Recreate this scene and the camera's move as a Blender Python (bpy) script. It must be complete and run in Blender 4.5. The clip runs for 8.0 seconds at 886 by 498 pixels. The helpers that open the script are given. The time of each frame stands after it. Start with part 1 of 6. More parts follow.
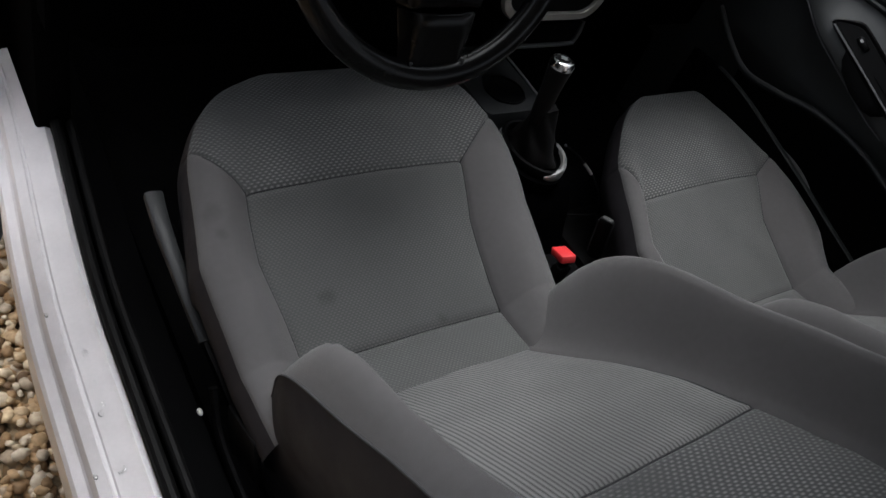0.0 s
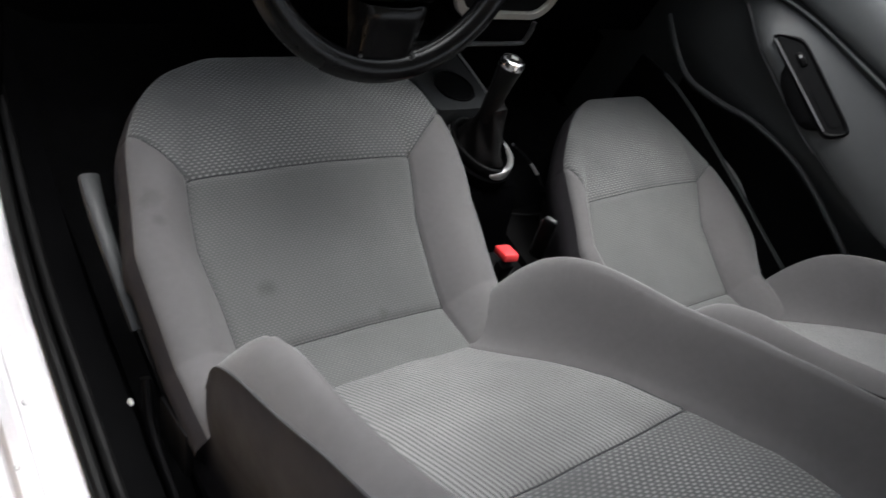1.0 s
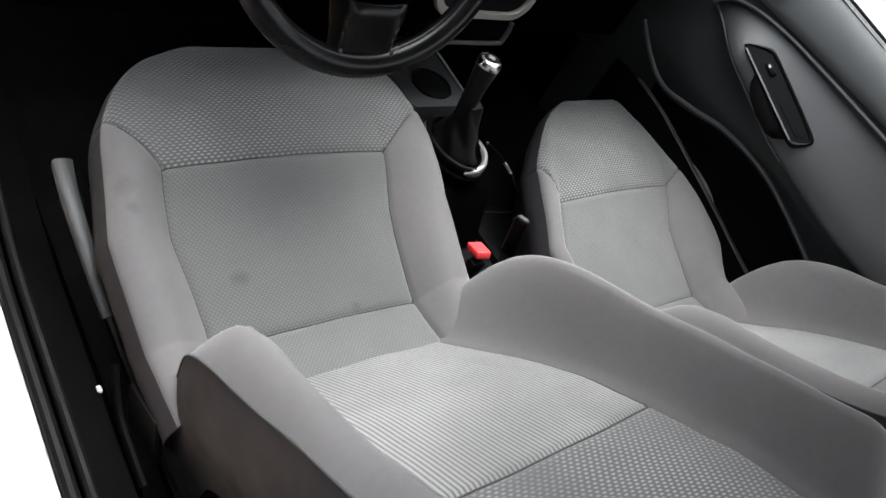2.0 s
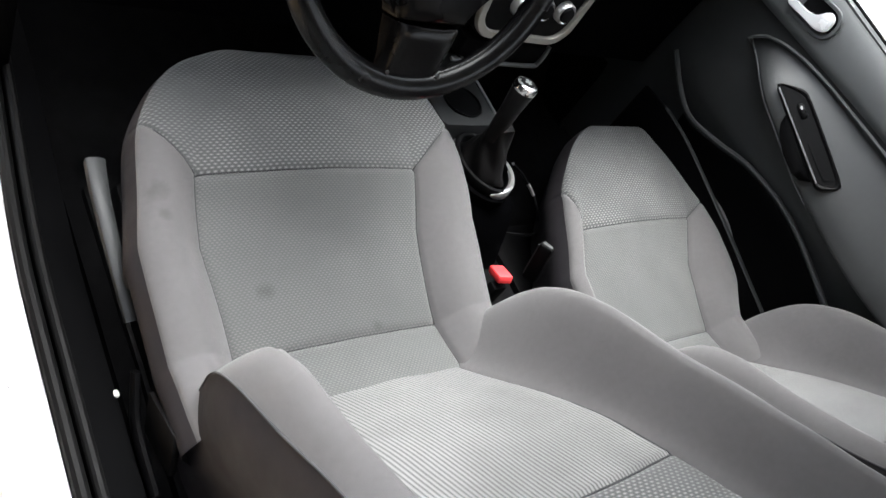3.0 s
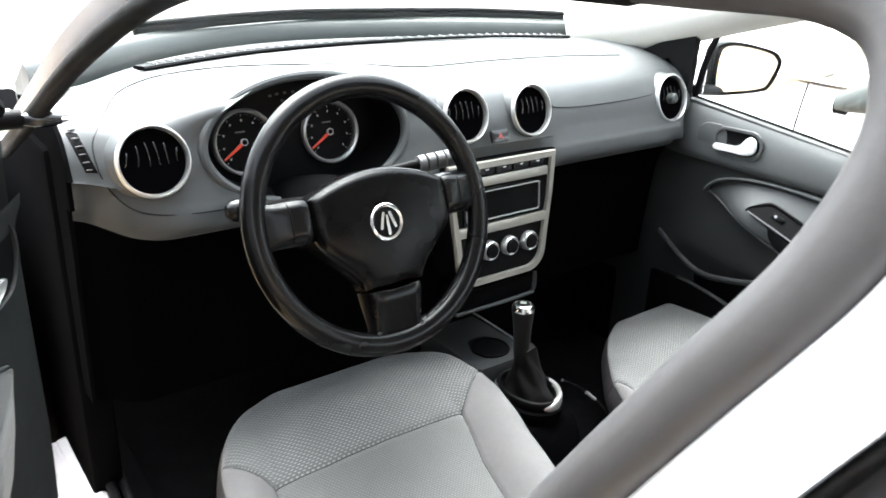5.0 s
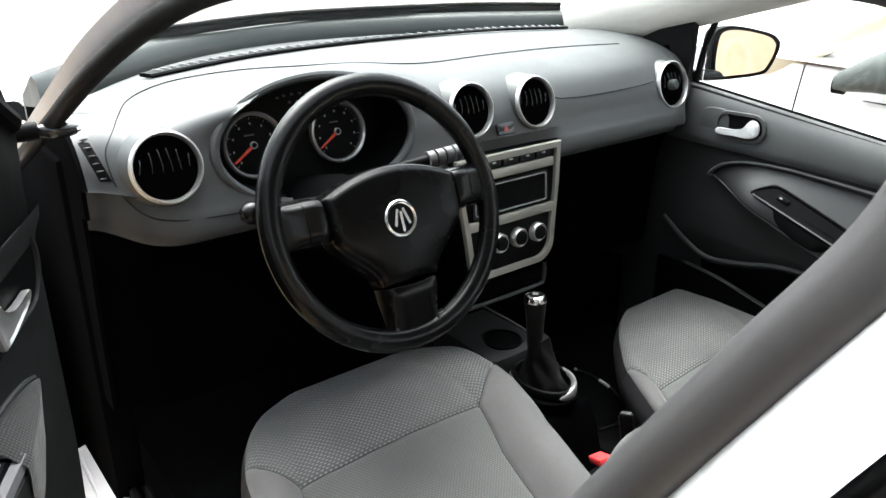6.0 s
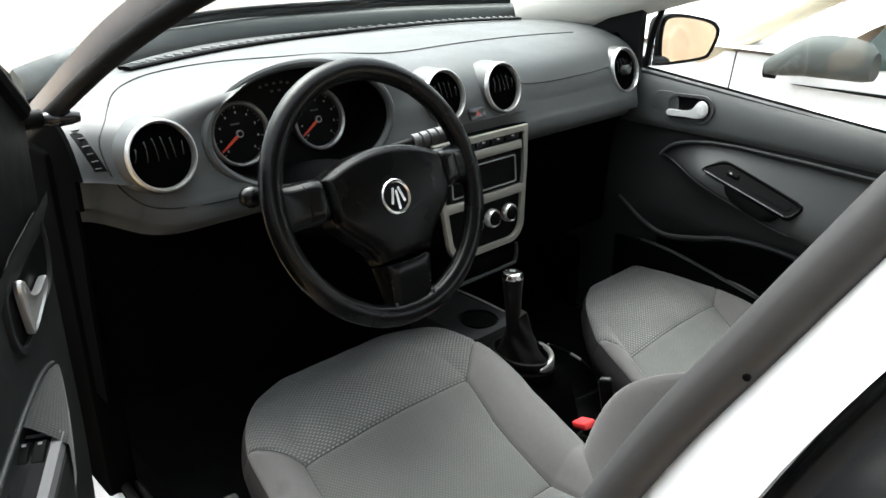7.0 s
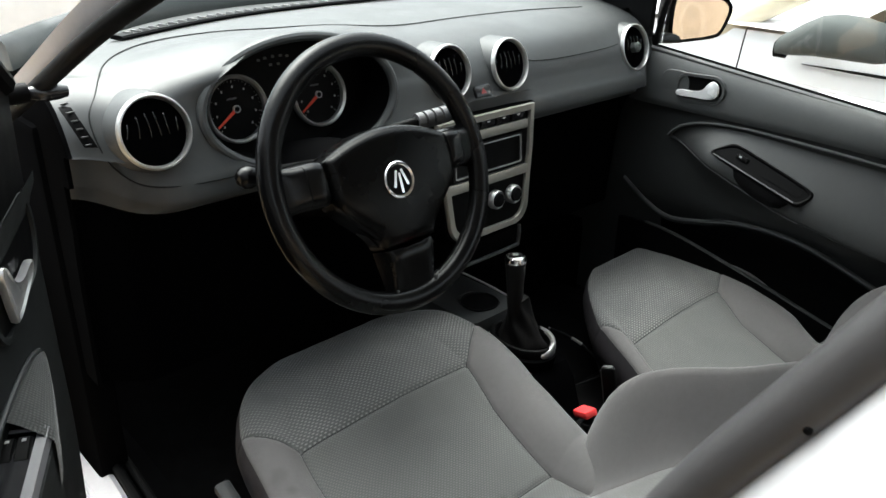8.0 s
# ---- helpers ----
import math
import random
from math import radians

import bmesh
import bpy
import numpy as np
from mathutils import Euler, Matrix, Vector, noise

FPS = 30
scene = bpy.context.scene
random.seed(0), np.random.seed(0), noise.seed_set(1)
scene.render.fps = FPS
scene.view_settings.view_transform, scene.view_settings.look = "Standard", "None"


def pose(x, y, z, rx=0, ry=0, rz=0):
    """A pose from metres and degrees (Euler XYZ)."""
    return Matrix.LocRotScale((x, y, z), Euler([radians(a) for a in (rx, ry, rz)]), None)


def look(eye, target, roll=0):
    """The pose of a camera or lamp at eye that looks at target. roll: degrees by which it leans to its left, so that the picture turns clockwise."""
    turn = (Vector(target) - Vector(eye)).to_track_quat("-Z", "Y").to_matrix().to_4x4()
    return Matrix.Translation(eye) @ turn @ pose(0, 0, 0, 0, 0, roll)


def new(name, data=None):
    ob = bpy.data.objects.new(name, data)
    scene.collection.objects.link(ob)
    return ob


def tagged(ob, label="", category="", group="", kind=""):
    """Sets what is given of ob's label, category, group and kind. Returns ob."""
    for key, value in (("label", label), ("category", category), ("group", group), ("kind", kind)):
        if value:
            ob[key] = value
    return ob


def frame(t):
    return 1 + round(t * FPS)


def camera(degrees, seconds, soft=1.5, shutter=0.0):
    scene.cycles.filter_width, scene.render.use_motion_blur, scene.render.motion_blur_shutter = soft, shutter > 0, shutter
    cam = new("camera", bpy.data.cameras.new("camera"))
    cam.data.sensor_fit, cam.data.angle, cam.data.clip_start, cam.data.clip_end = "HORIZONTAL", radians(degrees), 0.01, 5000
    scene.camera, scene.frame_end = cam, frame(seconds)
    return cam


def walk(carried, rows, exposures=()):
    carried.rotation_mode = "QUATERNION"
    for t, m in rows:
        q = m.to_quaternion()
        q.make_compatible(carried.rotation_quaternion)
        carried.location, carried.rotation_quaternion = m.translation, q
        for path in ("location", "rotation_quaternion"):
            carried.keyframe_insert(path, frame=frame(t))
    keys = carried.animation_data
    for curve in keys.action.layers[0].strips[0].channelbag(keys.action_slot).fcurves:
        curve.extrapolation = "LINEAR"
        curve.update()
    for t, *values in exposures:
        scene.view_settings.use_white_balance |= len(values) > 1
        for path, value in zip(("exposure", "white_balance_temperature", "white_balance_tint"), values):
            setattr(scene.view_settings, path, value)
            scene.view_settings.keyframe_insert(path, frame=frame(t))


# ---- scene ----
cam = camera(60.0, 8.0, soft=1.5, shutter=0.4)
PATH = [
    (0, (-0.841, -0.111, 1.285), (0.259, 0.814, -0.106), 26.5),
    (0.5, (-0.841, -0.109, 1.272), (0.292, 0.792, -0.108), 29.9),
    (1, (-0.838, -0.109, 1.285), (0.373, 0.734, -0.064), 32.1),
    (1.2, (-0.834, -0.118, 1.29), (0.424, 0.696, -0.035), 33.4),
    (2.3, (-0.857, -0.105, 1.292), (0.407, 0.698, -0.033), 36.4),
    (2.5, (-0.862, -0.084, 1.294), (0.401, 0.722, -0.031), 37.3),
    (3, (-0.87, -0.066, 1.285), (0.405, 0.732, -0.034), 39.7),
    (3.5, (-0.872, -0.064, 1.28), (0.411, 0.716, -0.04), 40.5),
    (4, (-0.876, -0.093, 1.294), (0.394, 0.783, 0.021), 34.5),
    (4.1, (-0.877, -0.119, 1.306), (0.382, 0.838, 0.082), 30.6),
    (4.2, (-0.878, -0.158, 1.306), (0.349, 0.933, 0.165), 23.6),
    (4.3, (-0.878, -0.192, 1.31), (0.335, 1.006, 0.263), 18.5),
    (4.4, (-0.874, -0.218, 1.317), (0.325, 1.056, 0.347), 13.8),
    (4.5, (-0.873, -0.248, 1.324), (0.323, 1.087, 0.436), 10.0),
    (4.6, (-0.881, -0.263, 1.32), (0.329, 1.107, 0.508), 7.2),
    (5, (-0.87, -0.309, 1.323), (0.283, 1.132, 0.552), 3.1),
    (5.2, (-0.867, -0.313, 1.324), (0.253, 1.147, 0.54), 1.4),
    (6.3, (-0.913, -0.291, 1.323), (0.268, 1.127, 0.552), 1.1),
    (6.5, (-0.932, -0.285, 1.312), (0.28, 1.112, 0.55), 1.4),
    (7, (-0.994, -0.287, 1.305), (0.294, 1.034, 0.532), 0.4),
    (7.5, (-0.989, -0.279, 1.304), (0.302, 1.023, 0.505), 0.7),
    (8, (-0.971, -0.247, 1.31), (0.304, 1.042, 0.465), 1.7),
]
EXPOSURES = [
    (0.0, 0.85, 6150, 10), (0.5, 1.32, 6200, 10), (1.0, 1.95, 6250, 10), (2.5, 2.75, 6250, 9), (3.0, 2.80, 6250, 9), (4.0, 2.78, 6250, 9),
    (4.6, 3.35, 6250, 7), (5.2, 3.55, 6150, 5), (6.4, 2.35, 6300, 4), (7.0, 2.35, 6300, 3), (8.0, 2.08, 6300, 3),
]
walk(cam, [(t, look(eye, target, roll)) for t, eye, target, roll in PATH], EXPOSURES)

# ---- daylight: bright overcast sky ----
SUN_ELEVATION, SUN_AZIMUTH = 66.0, 8.0
world = bpy.data.worlds.new("overcast_sky")
scene.world = world
world.use_nodes = True
wt = world.node_tree
sky = wt.nodes.new("ShaderNodeTexSky")
sky.sky_type = "NISHITA"
sky.sun_disc = False
sky.sun_elevation = radians(SUN_ELEVATION)
sky.sun_rotation = radians(SUN_AZIMUTH)
sky.air_density, sky.dust_density, sky.ozone_density = 1.0, 6.0, 1.0
haze = wt.nodes.new("ShaderNodeHueSaturation")
haze.inputs["Saturation"].default_value = 0.25
wt.links.new(sky.outputs["Color"], haze.inputs["Color"])
wt.links.new(haze.outputs["Color"], wt.nodes["Background"].inputs["Color"])
wt.nodes["Background"].inputs["Strength"].default_value = 0.15
sun_data = bpy.data.lights.new("sun", "SUN")
sun_data.energy, sun_data.angle, sun_data.color = 1.1, radians(60), (1.0, 0.97, 0.93)
sun = new("sun", sun_data)
az, el = radians(SUN_AZIMUTH), radians(SUN_ELEVATION)
sun_from = Vector((math.sin(az) * math.cos(el), math.cos(az) * math.cos(el), math.sin(el)))
sun.matrix_world = look(sun_from * 20, (0, 0, 0))


# ---- materials ----
def stained(nt, color, stains):
    """Soft dark spots with ragged edges at (x, y, z, radius) over a colour."""
    if not stains:
        return color
    tc = nt.nodes.new("ShaderNodeTexCoord")
    nz = nt.nodes.new("ShaderNodeTexNoise")
    nz.inputs["Scale"].default_value = 70
    nz.inputs["Detail"].default_value = 4
    nt.links.new(tc.outputs["Object"], nz.inputs["Vector"])
    for x, y, z, r in stains:
        dist = nt.nodes.new("ShaderNodeVectorMath")
        dist.operation = "DISTANCE"
        dist.inputs[1].default_value = (x, y, z)
        nt.links.new(tc.outputs["Object"], dist.inputs[0])
        add = nt.nodes.new("ShaderNodeMath")
        add.operation = "MULTIPLY_ADD"
        add.inputs[1].default_value = r * 1.6
        nt.links.new(nz.outputs["Fac"], add.inputs[0])
        nt.links.new(dist.outputs["Value"], add.inputs[2])
        ramp = nt.nodes.new("ShaderNodeMapRange")
        ramp.interpolation_type = "SMOOTHSTEP"
        ramp.inputs["From Min"].default_value, ramp.inputs["From Max"].default_value = r * 0.9, r * 2.3
        ramp.inputs["To Min"].default_value, ramp.inputs["To Max"].default_value = 0.74, 1.0
        nt.links.new(add.outputs[0], ramp.inputs["Value"])
        sc = nt.nodes.new("ShaderNodeVectorMath")
        sc.operation = "SCALE"
        nt.links.new(color, sc.inputs[0])
        nt.links.new(ramp.outputs["Result"], sc.inputs["Scale"])
        color = sc.outputs["Vector"]
    return color


def material(name, base, rough=0.6, metal=0.0, vary=0.15, scale=30.0, bump=0.0, bump_scale=400.0, spec=0.5, coat=0.0, sheen=0.0, stains=()):
    """A surface with mottling at two scales and a fine grain relief."""
    m = bpy.data.materials.new(name)
    m.use_nodes = True
    nt = m.node_tree
    b = nt.nodes["Principled BSDF"]
    b.inputs["Metallic"].default_value = metal
    b.inputs["Specular IOR Level"].default_value = spec
    b.inputs["Coat Weight"].default_value = coat
    b.inputs["Sheen Weight"].default_value = sheen
    tc = nt.nodes.new("ShaderNodeTexCoord")
    big = nt.nodes.new("ShaderNodeTexNoise")
    big.inputs["Scale"].default_value = scale
    big.inputs["Detail"].default_value = 6
    small = nt.nodes.new("ShaderNodeTexNoise")
    small.inputs["Scale"].default_value = scale * 9
    small.inputs["Detail"].default_value = 3
    for n in (big, small):
        nt.links.new(tc.outputs["Object"], n.inputs["Vector"])
    mix = nt.nodes.new("ShaderNodeMath")
    mix.operation = "MULTIPLY_ADD"
    mix.inputs[1].default_value = 0.5
    nt.links.new(small.outputs["Fac"], mix.inputs[0])
    nt.links.new(big.outputs["Fac"], mix.inputs[2])
    ramp = nt.nodes.new("ShaderNodeMapRange")
    ramp.inputs["From Min"].default_value, ramp.inputs["From Max"].default_value = 0.45, 1.05
    ramp.inputs["To Min"].default_value, ramp.inputs["To Max"].default_value = 1 - vary, 1 + vary
    nt.links.new(mix.outputs[0], ramp.inputs["Value"])
    col = nt.nodes.new("ShaderNodeVectorMath")
    col.operation = "SCALE"
    col.inputs[0].default_value = base
    nt.links.new(ramp.outputs["Result"], col.inputs["Scale"])
    nt.links.new(stained(nt, col.outputs["Vector"], stains), b.inputs["Base Color"])
    rr = nt.nodes.new("ShaderNodeMapRange")
    rr.inputs["From Min"].default_value, rr.inputs["From Max"].default_value = 0.3, 0.7
    rr.inputs["To Min"].default_value, rr.inputs["To Max"].default_value = max(0.02, rough * 0.85), min(1.0, rough * 1.15)
    nt.links.new(big.outputs["Fac"], rr.inputs["Value"])
    nt.links.new(rr.outputs["Result"], b.inputs["Roughness"])
    if bump:
        grain = nt.nodes.new("ShaderNodeTexNoise")
        grain.inputs["Scale"].default_value = bump_scale
        grain.inputs["Detail"].default_value = 2
        nt.links.new(tc.outputs["Object"], grain.inputs["Vector"])
        bp = nt.nodes.new("ShaderNodeBump")
        bp.inputs["Strength"].default_value = bump
        bp.inputs["Distance"].default_value = 0.001
        nt.links.new(grain.outputs["Fac"], bp.inputs["Height"])
        nt.links.new(bp.outputs["Normal"], b.inputs["Normal"])
    return m


def woven(name, dark, light, pitch_x, pitch_y, depth=1.0, stagger=True, sharp=2.0, worn=0.35, rough=0.9, stains=()):
    """Cloth with a raised dot weave: light dots over a darker ground, laid out along the mesh's UV in metres."""
    m = bpy.data.materials.new(name)
    m.use_nodes = True
    nt = m.node_tree
    b = nt.nodes["Principled BSDF"]
    b.inputs["Roughness"].default_value = rough
    b.inputs["Sheen Weight"].default_value = 0.15
    b.inputs["Specular IOR Level"].default_value = 0.25

    def op(kind, a, c=None):
        n = nt.nodes.new("ShaderNodeMath")
        n.operation = kind
        for k, v in enumerate((a, c)):
            if v is None:
                continue
            if isinstance(v, (int, float)):
                n.inputs[k].default_value = v
            else:
                nt.links.new(v, n.inputs[k])
        return n.outputs[0]

    uv = nt.nodes.new("ShaderNodeUVMap")
    uv.uv_map = "UVMap"
    sep = nt.nodes.new("ShaderNodeSeparateXYZ")
    nt.links.new(uv.outputs["UV"], sep.inputs[0])
    px = op("MULTIPLY", sep.outputs[0], 1.0 / pitch_x)
    py = op("MULTIPLY", sep.outputs[1], 1.0 / pitch_y if pitch_y else 0.0)
    if stagger:
        px = op("ADD", px, op("MULTIPLY", op("MODULO", op("FLOOR", op("ADD", py, 4000.0)), 2.0), 0.5))
    wx = op("SINE", op("MULTIPLY", op("FRACT", op("ADD", px, 4000.0)), math.pi))
    wy = op("SINE", op("MULTIPLY", op("FRACT", op("ADD", py, 4000.0)), math.pi)) if pitch_y else 1.0
    dot = op("POWER", op("MULTIPLY", wx, wy), sharp)
    tc = nt.nodes.new("ShaderNodeTexCoord")
    big = nt.nodes.new("ShaderNodeTexNoise")
    big.inputs["Scale"].default_value = 7.0
    big.inputs["Detail"].default_value = 5
    nt.links.new(tc.outputs["Object"], big.inputs["Vector"])
    fuzz = nt.nodes.new("ShaderNodeTexNoise")
    fuzz.inputs["Scale"].default_value = 900.0
    nt.links.new(tc.outputs["Object"], fuzz.inputs["Vector"])
    fade = nt.nodes.new("ShaderNodeMapRange")
    fade.inputs["From Min"].default_value, fade.inputs["From Max"].default_value = 0.3, 0.7
    fade.inputs["To Min"].default_value, fade.inputs["To Max"].default_value = 1 - worn, 1.0
    nt.links.new(big.outputs["Fac"], fade.inputs["Value"])
    amount = op("MULTIPLY", dot, fade.outputs["Result"])
    amount = op("ADD", amount, op("MULTIPLY", op("SUBTRACT", fuzz.outputs["Fac"], 0.5), 0.35))
    mix = nt.nodes.new("ShaderNodeMix")
    mix.data_type = "RGBA"
    nt.links.new(amount, mix.inputs[0])
    mix.inputs[6].default_value = (*dark, 1)
    mix.inputs[7].default_value = (*light, 1)
    nt.links.new(stained(nt, mix.outputs[2], stains), b.inputs["Base Color"])
    bp = nt.nodes.new("ShaderNodeBump")
    bp.inputs["Strength"].default_value = 0.6 * depth
    bp.inputs["Distance"].default_value = 0.0012
    nt.links.new(amount, bp.inputs["Height"])
    nt.links.new(bp.outputs["Normal"], b.inputs["Normal"])
    return m


CLOTH = material("plain_grey_cloth", (0.083, 0.080, 0.081), 0.9, vary=0.10, scale=14, bump=0.35, bump_scale=1400, spec=0.2, sheen=0.15, stains=((-0.552, 0.487, 0.577, 0.013), (-0.548, 0.455, 0.572, 0.008)))
MESH_CLOTH = woven("dotted_mesh_cloth", (0.056, 0.057, 0.0575), (0.235, 0.235, 0.23), 0.0088, 0.0046, 1.0, worn=0.8, sharp=2.4)
FINE_CLOTH = woven("fine_dotted_cloth", (0.066, 0.068, 0.0675), (0.120, 0.120, 0.117), 0.0060, 0.0030, 0.6, worn=0.5, sharp=1.5, stains=((-0.438, 0.362, 0.528, 0.012), (-0.29, 0.30, 0.505, 0.008)))
RIB_CLOTH = woven("ribbed_cloth", (0.046, 0.046, 0.046), (0.195, 0.195, 0.192), 0.0056, 0.0, 0.9, stagger=False, worn=0.5, sharp=1.2)
SIDE_VINYL = material("dark_seat_side_cloth", (0.011, 0.0095, 0.0115), 0.75, vary=0.12, scale=20, bump=0.2, bump_scale=900, spec=0.3)
SEAM = material("dark_seam_thread", (0.03, 0.03, 0.032), 0.9)
DASH = material("grained_dark_grey_plastic", (0.040, 0.0430, 0.0440), 0.47, vary=0.10, scale=10, bump=0.25, bump_scale=700, spec=0.5)
DOOR_GREY = material("grained_charcoal_plastic", (0.024, 0.0256, 0.0262), 0.5, vary=0.12, scale=10, bump=0.25, bump_scale=700, spec=0.35)
DOOR_MID = material("grained_mid_grey_plastic", (0.027, 0.0286, 0.0290), 0.46, vary=0.12, scale=9, bump=0.25, bump_scale=700, spec=0.5)
DOOR_SOFT = material("soft_grey_door_trim", (0.058, 0.0610, 0.0615), 0.5, vary=0.10, scale=9, bump=0.25, bump_scale=700, spec=0.45)
WALL_GREY = material("grey_render", (0.16, 0.155, 0.15), 0.9, vary=0.15, scale=3, bump=0.3, bump_scale=60)
WALL_TAN = material("tan_render", (0.36, 0.27, 0.19), 0.9, vary=0.25, scale=1.2, bump=0.3, bump_scale=60)
WALL_WHITE = material("white_render", (0.86, 0.86, 0.855), 0.9, vary=0.06, scale=2, bump=0.3, bump_scale=60)
DARK_RIB = woven("ribbed_dark_cloth", (0.010, 0.011, 0.0105), (0.040, 0.042, 0.040), 0.0042, 0.0042, 0.9, stagger=False, worn=0.4, sharp=1.2)
DOOR_DARK = material("charcoal_door_plastic", (0.006, 0.0072, 0.0072), 0.65, vary=0.12, scale=10, bump=0.2, bump_scale=700, spec=0.25)
# pale, barely metallic base stands in for sky mirrored in the chrome
HANDLE = material("sky_bright_handle", (0.78, 0.79, 0.80), 0.24, metal=0.2, vary=0.05, scale=30)
DASH_LOW = material("matt_black_plastic", (0.0030, 0.0030, 0.0032), 0.8, vary=0.15, scale=12, bump=0.2, bump_scale=700, spec=0.0)
BLACK = material("black_plastic", (0.0020, 0.0020, 0.0022), 0.5, vary=0.15, scale=20, bump=0.1, spec=0.07)
GLOSS_BLACK = material("glossy_black_plastic", (0.010, 0.010, 0.011), 0.18, vary=0.1, scale=20)
WHEEL_BLACK = material("worn_black_wheel_rubber", (0.0016, 0.0016, 0.0018), 0.26, vary=0.05, scale=9, spec=0.21)
HUB_BLACK = material("smooth_black_hub_plastic", (0.0010, 0.0010, 0.0011), 0.27, vary=0.04, scale=6, spec=0.13)
RUBBER = material("black_rubber_seal", (0.004, 0.004, 0.004), 0.55, vary=0.2, scale=25, bump=0.1, spec=0.08)
CARPET = material("black_carpet", (0.006, 0.006, 0.0063), 0.98, vary=0.4, scale=40, bump=0.8, bump_scale=900, spec=0.0)
SILVER = material("warm_silver_paint", (0.31, 0.30, 0.27), 0.38, metal=0.6, vary=0.06, scale=25)
CHROME = material("satin_chrome", (0.75, 0.75, 0.76), 0.16, metal=1.0, vary=0.05, scale=40)
SATIN = material("satin_silver_plastic", (0.50, 0.50, 0.49), 0.33, metal=0.75, vary=0.06, scale=30)
WHITE = material("white_car_paint", (0.78, 0.78, 0.79), 0.28, vary=0.03, scale=6, coat=0.6)
# body white dimmed, putting the shade on sill and roof rail into it
WHITE_SILL = material("shaded_white_paint", (0.62, 0.60, 0.61), 0.4, vary=0.07, scale=22, bump=0.05, bump_scale=60)
BEIGE = material("light_grey_trim", (0.50, 0.49, 0.45), 0.75, vary=0.06, scale=18, bump=0.15, bump_scale=500)
PILLAR = material("grey_pillar_rubber", (0.040, 0.039, 0.040), 0.5, vary=0.12, scale=12, bump=0.1, bump_scale=300, spec=0.35)
RED = material("red_plastic", (0.75, 0.045, 0.05), 0.4, vary=0.08, scale=60)
NEEDLE = material("red_needle", (0.7, 0.06, 0.03), 0.5)
PRINT = material("white_print", (0.30, 0.30, 0.30), 0.6)
LEATHER = material("black_gaiter_leather", (0.0045, 0.0042, 0.0042), 0.45, vary=0.25, scale=60, bump=0.4, bump_scale=250, spec=0.2)
VENT_BLACK = material("black_vent_slats", (0.0020, 0.0020, 0.0020), 0.20, vary=0.1, scale=20, spec=0.6)
HAZARD_RED = material("dull_red_print", (0.16, 0.02, 0.02), 0.5)
# near-black: shade of footwell, console and vent cups put into the colour
SHADE_BLACK = material("shade_black_plastic", (0.0012, 0.0012, 0.0014), 0.6, vary=0.15, scale=12, bump=0.2, bump_scale=700, spec=0.0)
# dash plastic made paler, for the light that the fins catch
FIN = material("light_catching_fin", (0.24, 0.24, 0.24), 0.6)
SCUTTLE = material("weathered_green_black_plastic", (0.013, 0.017, 0.0155), 0.45, vary=0.3, scale=18, bump=0.15, bump_scale=200, spec=0.4)
GREY_LEVER = material("grey_plastic_lever", (0.090, 0.090, 0.095), 0.5, vary=0.08, scale=30, bump=0.1)
GREY_PLASTIC = material("grey_green_plastic", (0.050, 0.057, 0.054), 0.75, vary=0.12, scale=15, bump=0.1)
AMBER = material("yellowed_headlight_lens", (0.62, 0.55, 0.40), 0.25, vary=0.12, scale=12, coat=0.6)
DARK_GLASS = material("dark_tinted_glass", (0.035, 0.05, 0.045), 0.06, vary=0.1, scale=5)
MIRROR = material("mirror_silver", (0.9, 0.9, 0.9), 0.01, metal=1.0, vary=0.0)


def glass(name, tint, ior=1.45):
    m = bpy.data.materials.new(name)
    m.use_nodes = True
    b = m.node_tree.nodes["Principled BSDF"]
    b.inputs["Base Color"].default_value = (*tint, 1)
    b.inputs["Transmission Weight"].default_value = 1.0
    b.inputs["Roughness"].default_value = 0.0
    b.inputs["IOR"].default_value = ior
    return m


GLASS = glass("clear_window_glass", (0.96, 0.98, 0.97))


def thin_glass(name, gloss):
    """A sheet too thin to bend light: clear, with a faint mirror on it."""
    m = bpy.data.materials.new(name)
    m.use_nodes = True
    nt = m.node_tree
    nt.nodes.remove(nt.nodes["Principled BSDF"])
    clear = nt.nodes.new("ShaderNodeBsdfTransparent")
    clear.inputs["Color"].default_value = (0.96, 0.98, 0.97, 1)
    shine = nt.nodes.new("ShaderNodeBsdfGlossy")
    shine.inputs["Roughness"].default_value = 0.02
    mix = nt.nodes.new("ShaderNodeMixShader")
    mix.inputs[0].default_value = gloss
    nt.links.new(clear.outputs[0], mix.inputs[1])
    nt.links.new(shine.outputs[0], mix.inputs[2])
    nt.links.new(mix.outputs[0], nt.nodes["Material Output"].inputs["Surface"])
    return m


SCREEN_GLASS = thin_glass("thin_windscreen_glass", 0.05)


# ---- building helpers ----
SHIFTS = {}


def thing(name, at, label, category, group="", kind="", shift=(0, 0, 0)):
    """An Empty at the base of a thing; its parts are laid out by the plan and set over by shift."""
    ob = new(name)
    ob.empty_display_size = 0.05
    ob.location = Vector(at) + Vector(shift)
    SHIFTS[ob.name] = Vector(shift)
    return tagged(ob, label, category, group, kind)


def root_shift(ob):
    while ob.parent:
        ob = ob.parent
    return Matrix.Translation(SHIFTS.get(ob.name, Vector()))


def world_of(ob):
    m = ob.matrix_basis.copy()
    while ob.parent:
        m = ob.parent.matrix_basis @ ob.matrix_parent_inverse @ m
        ob = ob.parent
    return m


